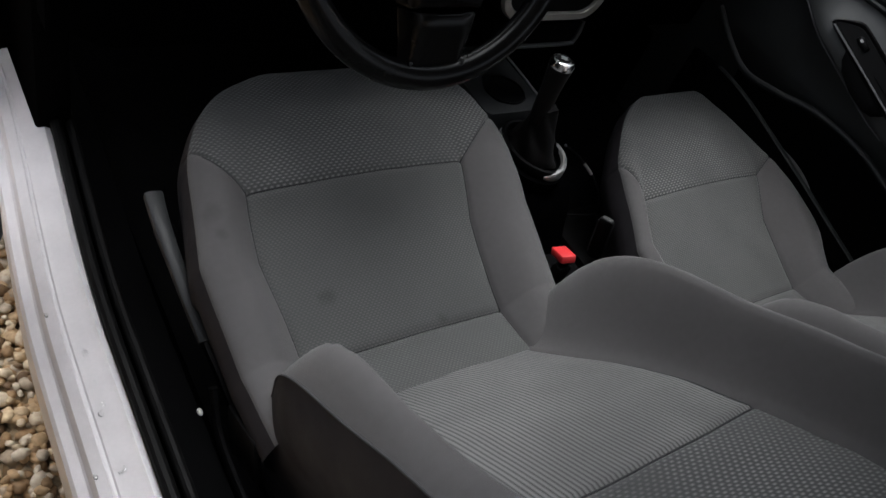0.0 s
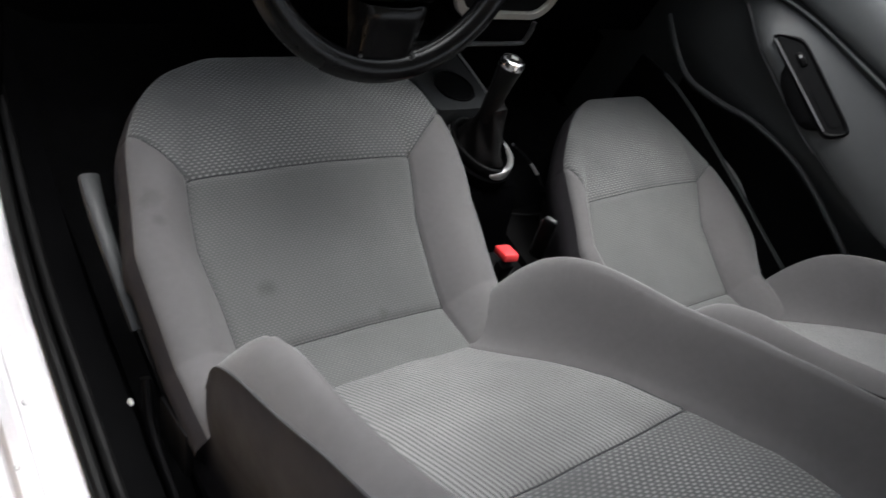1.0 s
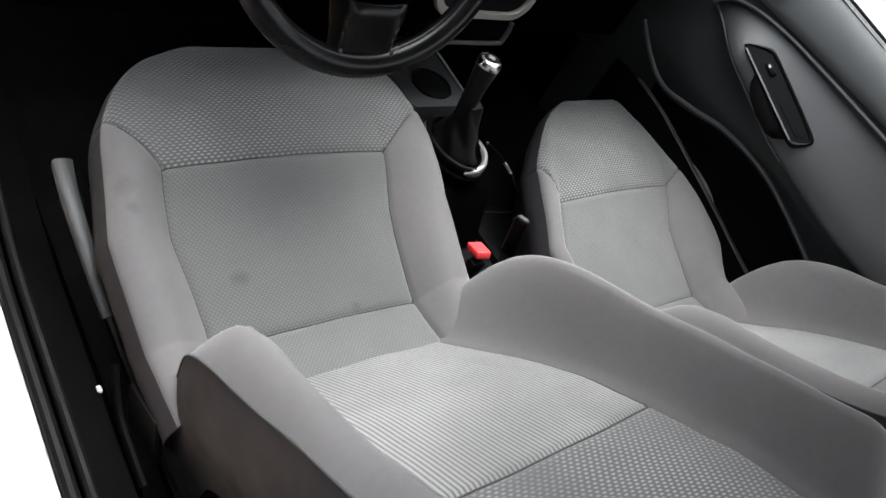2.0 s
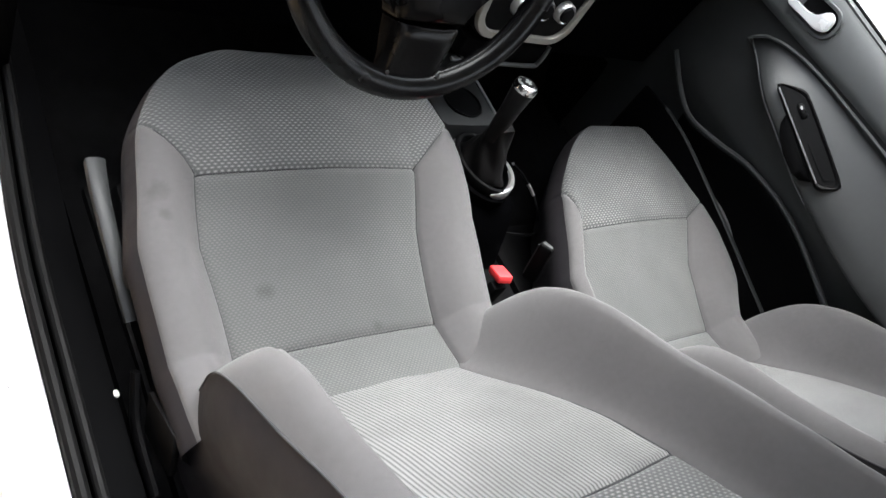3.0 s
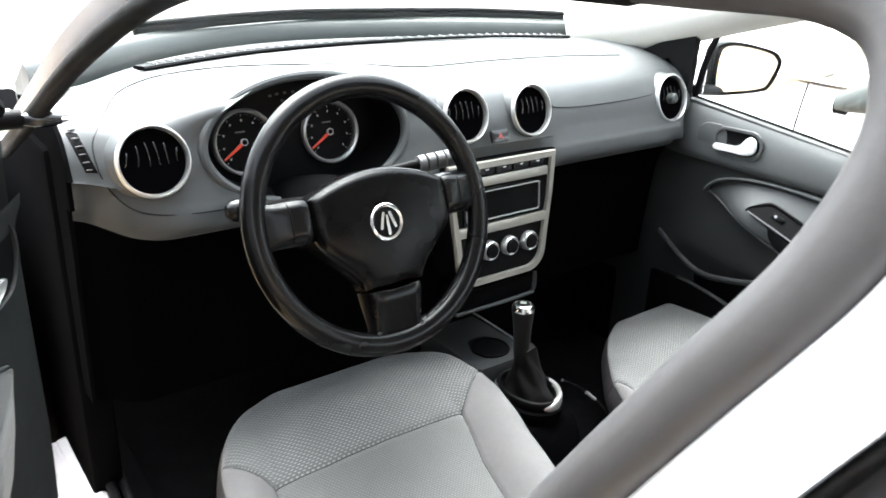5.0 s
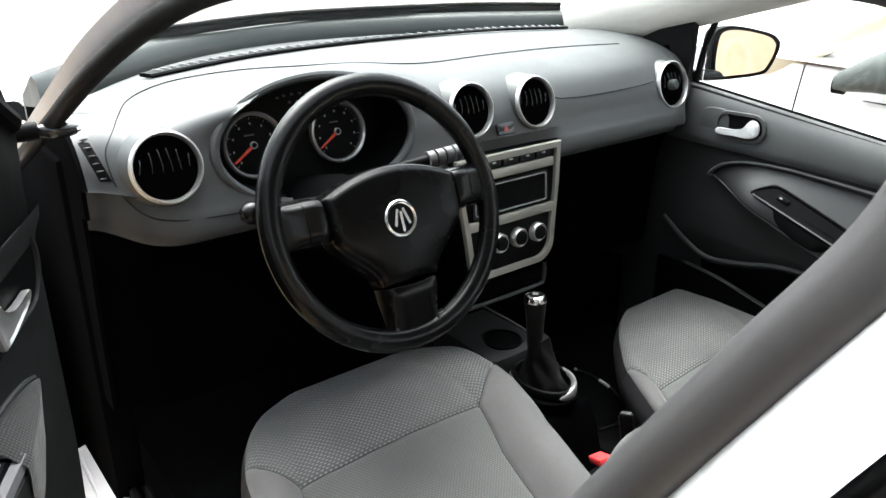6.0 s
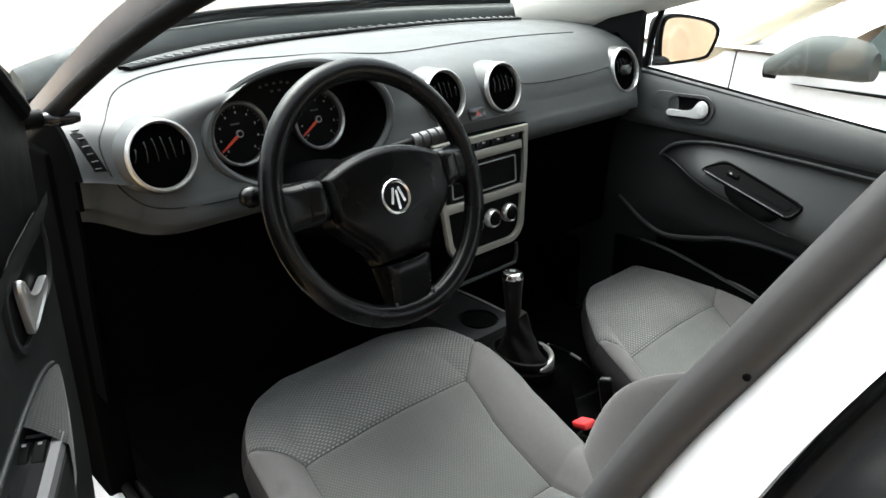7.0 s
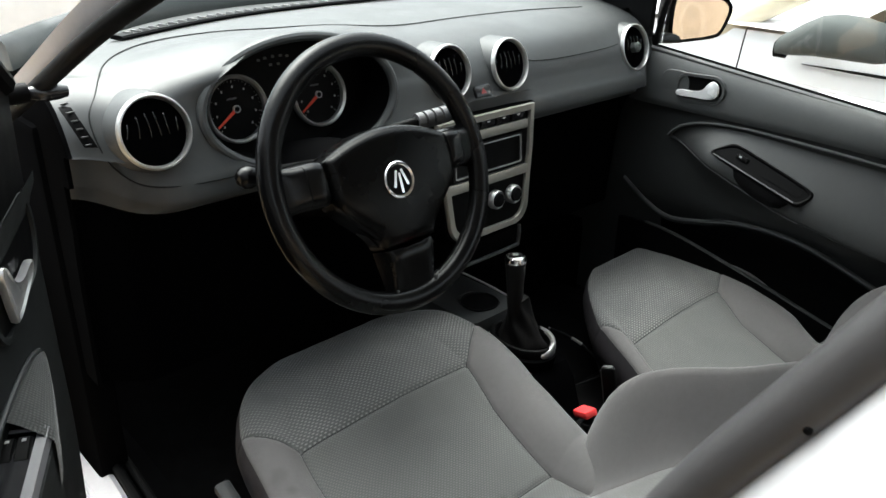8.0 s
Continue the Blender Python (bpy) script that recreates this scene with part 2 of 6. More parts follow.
def finish(bm, sharp=35.0):
    bmesh.ops.recalc_face_normals(bm, faces=bm.faces)
    limit = radians(sharp)
    for face in bm.faces:
        face.smooth = True
    for e in bm.edges:
        if len(e.link_faces) == 2 and e.calc_face_angle(0.0) > limit:
            e.smooth = False


def part(name, bm, mat, parent=None, label="", sharp=35.0):
    """Links a bmesh, laid out in world metres, as one mesh object under a thing or a part."""
    finish(bm, sharp)
    me = bpy.data.meshes.new(name)
    bm.to_mesh(me)
    bm.free()
    me.materials.append(mat)
    ob = new(name, me)
    if parent is not None:
        ob.parent = parent
        ob.matrix_parent_inverse = world_of(parent).inverted() @ root_shift(parent)
    if label:
        tagged(ob, label)
    return ob


def structure(name, bm, mat, label, category, sharp=35.0):
    return tagged(part(name, bm, mat, None, "", sharp), label, category, "", "structure")


def grid(fn, us, vs, close_u=False, uvs=None, keep=None):
    """A surface of points fn(u, v); uvs gives each point's place on the cloth, keep drops cells."""
    bm = bmesh.new()
    layer = bm.loops.layers.uv.new("UVMap")
    rows = [[bm.verts.new(fn(u, v)) for u in us] for v in vs]
    n = len(us)
    for j in range(len(vs) - 1):
        for i in range(n if close_u else n - 1):
            k = (i + 1) % n
            if keep and not keep(0.5 * (us[i] + us[k]), 0.5 * (vs[j] + vs[j + 1])):
                continue
            quad = (rows[j][i], rows[j][k], rows[j + 1][k], rows[j + 1][i])
            if (quad[0].co - quad[2].co).length < 1e-7 or (quad[1].co - quad[3].co).length < 1e-7:
                continue
            face = bm.faces.new(quad)
            if uvs:
                for loop, (a, c) in zip(face.loops, ((us[i], vs[j]), (us[k], vs[j]), (us[k], vs[j + 1]), (us[i], vs[j + 1]))):
                    loop[layer].uv = uvs(a, c)
    loose = [v for v in bm.verts if not v.link_faces]
    bmesh.ops.delete(bm, geom=loose, context="VERTS")
    return bm


def span(a, b, n):
    return [a + (b - a) * i / n for i in range(n + 1)]


def loft(rings, caps=True, closed=False):
    """Skin over rings of equally many points."""
    bm = bmesh.new()
    vs = [[bm.verts.new(p) for p in ring] for ring in rings]
    n, m = len(rings[0]), len(rings)
    for j in range(m if closed else m - 1):
        a, b = vs[j], vs[(j + 1) % m]
        for i in range(n):
            k = (i + 1) % n
            bm.faces.new((a[i], a[k], b[k], b[i]))
    if caps and not closed:
        bm.faces.new(vs[0][::-1])
        bm.faces.new(vs[-1])
    return bm


def smooth_path(points, steps=8, closed=False):
    """A Catmull-Rom line through points."""
    pts = [Vector(p) for p in points]
    out, n = [], len(pts)
    for i in range(n if closed else n - 1):
        if closed:
            p0, p1, p2, p3 = pts[i - 1], pts[i], pts[(i + 1) % n], pts[(i + 2) % n]
        else:
            p0, p1, p2, p3 = pts[max(i - 1, 0)], pts[i], pts[i + 1], pts[min(i + 2, n - 1)]
        for s in range(steps):
            t = s / steps
            out.append(0.5 * (2 * p1 + (p2 - p0) * t + (2 * p0 - 5 * p1 + 4 * p2 - p3) * t * t + (3 * p1 - p0 - 3 * p2 + p3) * t ** 3))
    if not closed:
        out.append(pts[-1])
    return out


def sweep(points, ra, rb=None, n=12, closed=False, up=(0, 0, 1), caps=True, squash=2.0):
    """A rounded bar along points: ra across, rb along up."""
    rb = ra if rb is None else rb
    rings, m = [], len(points)
    for i, p in enumerate(points):
        p = Vector(p)
        if closed:
            d = (Vector(points[(i + 1) % m]) - Vector(points[i - 1])).normalized()
        else:
            d = (Vector(points[min(i + 1, m - 1)]) - Vector(points[max(i - 1, 0)])).normalized()
        side = d.cross(Vector(up))
        side = side.normalized() if side.length > 1e-5 else Vector((1, 0, 0))
        top = side.cross(d).normalized()
        a = ra(i / max(m - 1, 1)) if callable(ra) else ra
        b = rb(i / max(m - 1, 1)) if callable(rb) else rb
        ring = []
        for k in range(n):
            t = 2 * math.pi * k / n
            c, s = math.cos(t), math.sin(t)
            c = math.copysign(abs(c) ** (2 / squash), c)
            s = math.copysign(abs(s) ** (2 / squash), s)
            ring.append(p + side * a * c + top * b * s)
        rings.append(ring)
    return loft(rings, caps, closed)


def box(center, size, bevel=0.004, m=None, segments=2):
    """A block with rounded edges; m turns it about its centre."""
    bm = bmesh.new()
    bmesh.ops.create_cube(bm, size=1.0, matrix=Matrix.Diagonal((*size, 1)))
    if bevel:
        bmesh.ops.bevel(bm, geom=list(bm.edges), offset=min(bevel, 0.45 * min(size)), segments=segments, profile=0.5, affect="EDGES")
    bm.transform(Matrix.Translation(center) @ (m.to_4x4() if m else Matrix()))
    return bm


def lathe(profile, m, n=32, close=False):
    """A turned body: (radius, height) along local z, laid by m."""
    rings = [[m @ Vector((r * math.cos(2 * math.pi * k / n), r * math.sin(2 * math.pi * k / n), h)) for k in range(n)] for r, h in profile]
    return loft(rings, caps=not close, closed=close)


def plate(outline, m, depth, bevel=0.0):
    """A flat body with the outline (x, y), from local z 0 to depth."""
    bm = bmesh.new()
    verts = [bm.verts.new((x, y, 0)) for x, y in outline]
    face = bm.faces.new(verts)
    out = bmesh.ops.extrude_face_region(bm, geom=[face])
    moved = [v for v in out["geom"] if isinstance(v, bmesh.types.BMVert)]
    bmesh.ops.translate(bm, verts=moved, vec=(0, 0, depth))
    if bevel:
        top = [e for e in bm.edges if all(abs(v.co.z - depth) < 1e-6 for v in e.verts)]
        bmesh.ops.bevel(bm, geom=top, offset=bevel, segments=2, profile=0.5, affect="EDGES")
    bm.transform(m)
    return bm


def rounded(w, h, r, n=5, cx=0.0, cy=0.0):
    """Outline of a rounded rectangle."""
    out = []
    for qx, qy, a0 in ((1, 1, 0), (-1, 1, 90), (-1, -1, 180), (1, -1, 270)):
        for k in range(n + 1):
            a = radians(a0 + 90 * k / n)
            out.append((cx + qx * (w / 2 - r) + r * math.cos(a), cy + qy * (h / 2 - r) + r * math.sin(a)))
    return out


def frame_plate(outer, inner, m, depth):
    """A flat frame between two outlines of equally many points."""
    rings = [[m @ Vector((x, y, z)) for x, y in o] for o, z in ((outer, 0), (outer, depth * 0.7), ([((9 * a + c) / 10, (9 * b + d) / 10) for (a, b), (c, d) in zip(outer, inner)], depth),
             ([((a + 9 * c) / 10, (b + 9 * d) / 10) for (a, b), (c, d) in zip(outer, inner)], depth), (inner, depth * 0.7), (inner, 0))]
    return loft(rings, caps=False, closed=True)


def basis(origin, xaxis, yaxis):
    """A frame from an origin and two directions."""
    x = Vector(xaxis).normalized()
    z = x.cross(Vector(yaxis)).normalized()
    y = z.cross(x)
    return Matrix.Translation(origin) @ Matrix((x, y, z)).transposed().to_4x4()


def merge(*bms):
    out = bms[0]
    for b in bms[1:]:
        tmp = bpy.data.meshes.new("tmp")
        b.to_mesh(tmp)
        b.free()
        out.from_mesh(tmp)
        bpy.data.meshes.remove(tmp)
    return out


def ss(a, b, x):
    t = min(1.0, max(0.0, (x - a) / (b - a)))
    return t * t * (3 - 2 * t)


# ---- ground ----
def gravel_ground():
    m = bpy.data.materials.new("gravel_bed")
    m.use_nodes = True
    nt = m.node_tree
    b = nt.nodes["Principled BSDF"]
    b.inputs["Roughness"].default_value = 0.9
    tc = nt.nodes.new("ShaderNodeTexCoord")
    vor = nt.nodes.new("ShaderNodeTexVoronoi")
    vor.inputs["Scale"].default_value = 52.0
    ramp = nt.nodes.new("ShaderNodeValToRGB")
    cols = [(0.15, 0.09, 0.045), (0.34, 0.21, 0.10), (0.47, 0.33, 0.18), (0.60, 0.47, 0.31), (0.28, 0.20, 0.12)]
    ramp.color_ramp.elements[0].color = (*cols[0], 1)
    ramp.color_ramp.elements[1].color = (*cols[-1], 1)
    for k, c in enumerate(cols[1:-1]):
        ramp.color_ramp.elements.new((k + 1) / 4).color = (*c, 1)
    sep = nt.nodes.new("ShaderNodeSeparateXYZ")
    nt.links.new(tc.outputs["Object"], vor.inputs["Vector"])
    nt.links.new(vor.outputs["Color"], sep.inputs[0])
    nt.links.new(sep.outputs[0], ramp.inputs["Fac"])
    # colour darkened towards the gaps, as shade between the stones
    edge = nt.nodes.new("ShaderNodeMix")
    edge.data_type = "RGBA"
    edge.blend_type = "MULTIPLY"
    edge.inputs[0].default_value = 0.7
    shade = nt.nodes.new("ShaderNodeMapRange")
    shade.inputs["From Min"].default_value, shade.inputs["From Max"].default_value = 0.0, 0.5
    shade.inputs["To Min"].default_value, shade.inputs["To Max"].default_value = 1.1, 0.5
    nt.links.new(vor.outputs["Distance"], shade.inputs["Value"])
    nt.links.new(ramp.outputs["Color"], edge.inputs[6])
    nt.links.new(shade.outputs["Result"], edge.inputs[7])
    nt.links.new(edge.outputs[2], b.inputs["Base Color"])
    bp = nt.nodes.new("ShaderNodeBump")
    bp.invert = True
    bp.inputs["Distance"].default_value = 0.02
    nt.links.new(vor.outputs["Distance"], bp.inputs["Height"])
    nt.links.new(bp.outputs["Normal"], b.inputs["Normal"])
    ring = [0, 3, 12, 60, 400, 3000]
    bm = bmesh.new()
    axis = sorted({s * r for r in ring for s in (1, -1)})
    vs = [[bm.verts.new((x, y, 0)) for x in axis] for y in axis]
    for j in range(len(axis) - 1):
        for i in range(len(axis) - 1):
            bm.faces.new((vs[j][i], vs[j][i + 1], vs[j + 1][i + 1], vs[j + 1][i]))
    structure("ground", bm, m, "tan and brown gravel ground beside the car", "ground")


gravel_ground()


def pebbles():
    m = bpy.data.materials.new("river_pebbles")
    m.use_nodes = True
    nt = m.node_tree
    b = nt.nodes["Principled BSDF"]
    b.inputs["Roughness"].default_value = 0.75
    geo = nt.nodes.new("ShaderNodeNewGeometry")
    ramp = nt.nodes.new("ShaderNodeValToRGB")
    cols = [(0.15, 0.09, 0.045), (0.34, 0.21, 0.10), (0.47, 0.32, 0.17), (0.58, 0.44, 0.27), (0.64, 0.55, 0.42), (0.30, 0.22, 0.14)]
    ramp.color_ramp.elements[0].color = (*cols[0], 1)
    ramp.color_ramp.elements[1].color = (*cols[-1], 1)
    for k, c in enumerate(cols[1:-1]):
        ramp.color_ramp.elements.new((k + 1) / 5).color = (*c, 1)
    nt.links.new(geo.outputs["Random Per Island"], ramp.inputs["Fac"])
    tc = nt.nodes.new("ShaderNodeTexCoord")
    nz = nt.nodes.new("ShaderNodeTexNoise")
    nz.inputs["Scale"].default_value = 140
    nz.inputs["Detail"].default_value = 5
    nt.links.new(tc.outputs["Object"], nz.inputs["Vector"])
    mul = nt.nodes.new("ShaderNodeMix")
    mul.data_type = "RGBA"
    mul.blend_type = "OVERLAY"
    mul.inputs[0].default_value = 0.5
    nt.links.new(ramp.outputs["Color"], mul.inputs[6])
    nt.links.new(nz.outputs["Fac"], mul.inputs[7])
    nt.links.new(mul.outputs[2], b.inputs["Base Color"])
    rng = random.Random(4)
    ico = bmesh.new()
    bmesh.ops.create_icosphere(ico, subdivisions=2, radius=1.0)
    base = [v.co.copy() for v in ico.verts]
    tris = [[v.index for v in f.verts] for f in ico.faces]
    ico.free()
    verts, faces = [], []
    for _ in range(9000):
        x, y = rng.uniform(-1.45, -0.66), rng.uniform(-0.2, 1.5)
        r = rng.uniform(0.005, 0.0135) * (1.25 if rng.random() < 0.15 else 1.0)
        turn = Euler((rng.uniform(-0.5, 0.5), rng.uniform(-0.5, 0.5), rng.uniform(0, 6.28))).to_matrix()
        sc = Vector((r * rng.uniform(0.9, 1.4), r * rng.uniform(0.7, 1.1), r * rng.uniform(0.5, 0.85)))
        off = Vector((rng.uniform(0, 50), rng.uniform(0, 50), rng.uniform(0, 50)))
        k = len(verts)
        place = Vector((x, y, rng.uniform(0.0, 0.018)))
        for c in base:
            d = c * (1 + 0.28 * noise.noise(c * 1.6 + off))
            verts.append(place + turn @ Vector((d.x * sc.x, d.y * sc.y, d.z * sc.z)))
        faces += [[a + k for a in f] for f in tris]
    me = bpy.data.meshes.new("gravel_stones")
    me.from_pydata(verts, [], faces)
    me.polygons.foreach_set("use_smooth", [True] * len(me.polygons))
    me.materials.append(m)
    tagged(new("gravel_stones", me), "loose tan, brown and cream rounded gravel stones", "gravel", "", "stuff")


pebbles()


# ---- car body ----
car = thing("bodyshell", (0, -0.3, 0.2), "white painted hatchback bodyshell with dark seals", "bodyshell", "", "structure", shift=(0.0, 0.0, 0.0))

# door opening line: windscreen pillar, roof rail, rounded rear corner, centre pillar
OPENING = [(-0.705, 0.86, 1.01), (-0.692, 0.66, 1.105), (-0.678, 0.46, 1.20), (-0.662, 0.26, 1.272), (-0.652, 0.04, 1.303),
           (-0.654, -0.140, 1.311), (-0.663, -0.212, 1.311), (-0.673, -0.235, 1.288), (-0.683, -0.230, 1.250), (-0.692, -0.205, 1.203),
           (-0.699, -0.176, 1.15), (-0.706, -0.129, 1.06), (-0.712, -0.077, 0.93), (-0.716, -0.042, 0.79), (-0.716, -0.02, 0.55), (-0.714, -0.02, 0.40)]
opening = smooth_path(OPENING, 8)
part("opening_seal", sweep([p + (Vector((0, p.y - 0.35, p.z - 0.85)).normalized() * 0.006) for p in opening[38:]], 0.0120, 0.0155, 14, up=(1, 0, 0), squash=2.8), PILLAR, car, "grey rubber sealing trim round the door opening")
part("outer_lip", sweep([p + (Vector((0, p.y - 0.35, p.z - 0.85)).normalized() * 0.0215) for p in opening[40:]], 0.0045, 0.0045, 10, up=(1, 0, 0)), RUBBER, car, "black lip of the sealing trim")
part("front_pillar_seal", sweep([p + Vector((-0.010, 0.0, 0.0)) for p in opening[:41]], 0.0085, 0.0105, 14, up=(1, 0, 0), squash=2.6), RUBBER, car)


def ribbon(lo, hi, a, b, out_x, mat, name, label=""):
    """A body panel strip along the opening, from a to b metres outside it."""
    centre = Vector((0, 0.35, 0.85))
    rings = []
    for p in opening[lo:hi]:
        d = (p - centre) * Vector((0, 1, 1))
        d.normalize()
        ring = []
        for k in range(5):
            t = k / 4
            ring.append(p + d * (a + (b - a) * t) + Vector((out_x * t ** 0.6, 0, 0)))
        for k in range(4, -1, -1):
            t = k / 4
            ring.append(p + d * (a + (b - a) * t) + Vector((out_x * t ** 0.6 + 0.012, 0, 0)))
        rings.append(ring)
    return part(name, loft(rings), mat, car, label)


ribbon(0, 44, 0.010, 0.032, -0.014, WHITE_SILL, "roof_rail", "white painted roof rail")
ribbon(43, 100, 0.012, 0.075, -0.02, WHITE, "centre_pillar_panel", "white painted centre pillar")
ribbon(56, 100, 0.076, 0.12, -0.03, GLOSS_BLACK, "rear_door_frame", "black rear door window frame")
for spot in ((-0.7135, -0.180, 1.1345), (-0.6965, -0.222, 1.228)):
    part("trim_plug", lathe([(0.0, 0.0), (0.0019, 0.0), (0.0019, 0.001), (0.0012, 0.0015), (0.0, 0.0015)], basis(spot, (0, 1, 0), (0, 0, 1)) @ Matrix.Rotation(math.pi, 4, "X"), 14), BLACK, car, "small black trim plug")

# interior windscreen pillar trims
def pillar_trim(k):
    """Trim of the far windscreen pillar, broad at its foot and tapering up to the roof."""
    y = 1.10 - 0.95 * k
    z = 1.050 + 0.29 * k
    w = 0.115 - 0.055 * ss(0.0, 0.7, k)
    x = 0.655 - 0.05 * k
    d = Vector((0, 0.29, 0.95)).normalized()
    return [Vector((x + 0.035, y, z)) - d * (0.02 + 0.022 * ss(0.05, 0.25, k)), Vector((x - 0.008, y, z)) - d * (0.005 + 0.018 * ss(0.05, 0.25, k)), Vector((x - 0.020, y, z)) + d * w * 0.35, Vector((x - 0.010, y + 0.01, z)) + d * w * 0.8, Vector((x + 0.02, y + 0.02, z)) + d * w, Vector((x + 0.06, y, z)) + d * w * 0.5]


part("windscreen_pillar_trim", loft([pillar_trim(k) for k in span(0, 1.15, 20)]), BEIGE, car, "light grey windscreen pillar trim", 60)

# sill: painted steps with creases
def sill_profile(y):
    x0 = -0.688 + 0.03 * ss(0.45, 1.0, y)
    return [(x0 + 0.03, 0.30), (x0 + 0.012, 0.405), (x0 + 0.004, 0.409), (x0 - 0.0060, 0.404), (x0 - 0.0270, 0.400), (x0 - 0.0290, 0.3965), (x0 - 0.0321, 0.3965), (x0 - 0.0342, 0.398),
            (x0 - 0.0468, 0.393), (x0 - 0.0496, 0.386), (x0 - 0.0510, 0.377), (x0 - 0.0538, 0.374), (x0 - 0.0650, 0.372), (x0 - 0.0692, 0.366), (x0 - 0.0706, 0.30), (x0 - 0.0580, 0.20), (x0 + 0.03, 0.20)]


part("sill", loft([[(x, y, z) for x, z in sill_profile(y)] for y in span(-0.4, 1.05, 40)]), WHITE_SILL, car, "white painted door sill with water drops", 22)
rng = random.Random(8)
for _ in range(9):
    y, dx, r = rng.uniform(0.2, 0.55), rng.choice([-0.015, -0.02, -0.045]), rng.uniform(0.0025, 0.005)
    x0 = -0.688 + 0.03 * ss(0.45, 1.0, y)
    bm = bmesh.new()
    bmesh.ops.create_icosphere(bm, subdivisions=2, radius=1.0, matrix=Matrix.Translation((x0 + dx, y, 0.402 if dx > -0.03 else 0.396)) @ Matrix.Diagonal((r * rng.uniform(.6, 1), r * rng.uniform(.8, 1.6), 0.0012, 1)))
    part("water_drop", bm, GLASS, car)
for dx, r, z in ((0.020, 0.0085, 0.414), (0.040, 0.007, 0.410)):
    part("sill_seal", sweep([(-0.688 + dx + 0.03 * ss(0.45, 1.0, y), y, z) for y in span(-0.05, 1.05, 30)], r, r, 10), RUBBER, car, "black rubber sill seal")
part("sill_trim", loft([[(-0.645 + 0.03 * ss(0.45, 1.0, y), y, 0.404), (-0.60 + 0.02 * ss(0.45, 1.0, y), y, 0.392), (-0.585, y, 0.36), (-0.58, y, 0.27), (-0.65, y, 0.27)] for y in span(-0.3, 1.05, 20)]), DASH_LOW, car, "black plastic sill trim")

# floor, tunnel and bulkhead
def floor_z(x, y):
    z = 0.27 + 0.010 * noise.noise(Vector((x * 6, y * 6, 0)))
    z += 0.12 * (1 - ss(0.10, 0.17, abs(x)))
    return z + 0.45 * ss(0.92, 1.25, y)


structure("floor", grid(lambda x, y: Vector((x, y, floor_z(x, y))), span(-0.64, 0.78, 62), span(-1.5, 1.32, 72)), CARPET, "black carpeted car floor", "floor")
structure("floor_mat", grid(lambda x, y: Vector((x, y, floor_z(x, y) + 0.012 - 0.008 * ss(0.42, 0.5, abs((x - 0.36) / 0.42 + 0.0)))), span(0.20, 0.56, 20), span(0.30, 0.95, 30)), CARPET, "black carpet mat in the passenger footwell", "floor mat")

# roof, rear and far side, which close the cabin
def roof_z(x, y):
    return 1.43 - 0.10 * abs(x / 0.62) ** 2.5 - 0.07 * ss(0.0, 0.5, y) - 0.03 * ss(-0.8, -1.7, y)


part("roof_panel", grid(lambda x, y: Vector((x, y, roof_z(x, y) + 0.02)), span(-0.62, 0.62, 16), span(-1.75, 0.32, 16)), WHITE, car, "white painted roof")
structure("ceiling", grid(lambda x, y: Vector((x, y, roof_z(x, y))), span(-0.61, 0.61, 16), span(-1.75, 0.34, 16)), BEIGE, "light grey cloth headliner", "ceiling")
part("tailgate", box((0, -1.78, 0.75), (1.3, 0.05, 0.75), 0.02), WHITE, car)
part("rear_quarter", box((-0.72, -1.05, 0.62), (0.06, 1.7, 0.62), 0.02), WHITE, car)
part("rear_quarter", box((0.74, -1.05, 0.62), (0.06, 1.4, 0.62), 0.02), WHITE, car)
part("far_pillar", sweep([(0.70, -0.33, 0.5), (0.69, -0.36, 0.95), (0.62, -0.45, 1.36)], 0.05, 0.03, 10), BEIGE, car)
part("bulkhead", box((0, 1.30, 0.66), (1.36, 0.04, 0.66), 0.01), DASH_LOW, car)
part("kick_panel", box((-0.645, 1.08, 0.62), (0.05, 0.46, 0.78), 0.01), DASH_LOW, car)
part("kick_panel", box((0.70, 1.10, 0.62), (0.04, 0.46, 0.68), 0.01), DASH_LOW, car)
# bonnet and scuttle
part("bonnet", grid(lambda x, y: Vector((x, y, 1.03 - 0.05 * abs(x / 0.7) ** 2 - 0.16 * ss(1.3, 2.3, y))), span(-0.74, 0.74, 20), span(1.42, 2.35, 20)), WHITE, car, "white painted bonnet")
part("front_wing", box((-0.76, 1.55, 0.62), (0.10, 1.2, 0.60), 0.04), WHITE, car)
part("front_wing", box((0.77, 1.55, 0.62), (0.10, 1.2, 0.60), 0.04), WHITE, car)


def screen_base(x):
    return 1.275 - (0.95 if x < 0 else 0.38) * x * x


part("scuttle", loft([[(x, screen_base(x) + 0.045, 1.074), (x, screen_base(x) + 0.058, 1.104), (x, screen_base(x) + 0.085, 1.113), (x, screen_base(x) + 0.18, 1.068), (x, screen_base(x) + 0.18, 1.0), (x, screen_base(x) + 0.045, 1.0)] for x in span(-0.66, 0.74, 34)]), SCUTTLE, car, "weathered dark scuttle panel", 60)
screen = part("windscreen", grid(lambda x, t: Vector((x * (1 - 0.12 * t), screen_base(x) + 0.032 + (0.25 - screen_base(x)) * t, 1.09 + 0.27 * t + 0.015 * math.sin(math.pi * t))), span(-0.645, 0.72, 24), span(0, 1, 12)), SCREEN_GLASS, car, "clear windscreen")
screen.visible_shadow = False
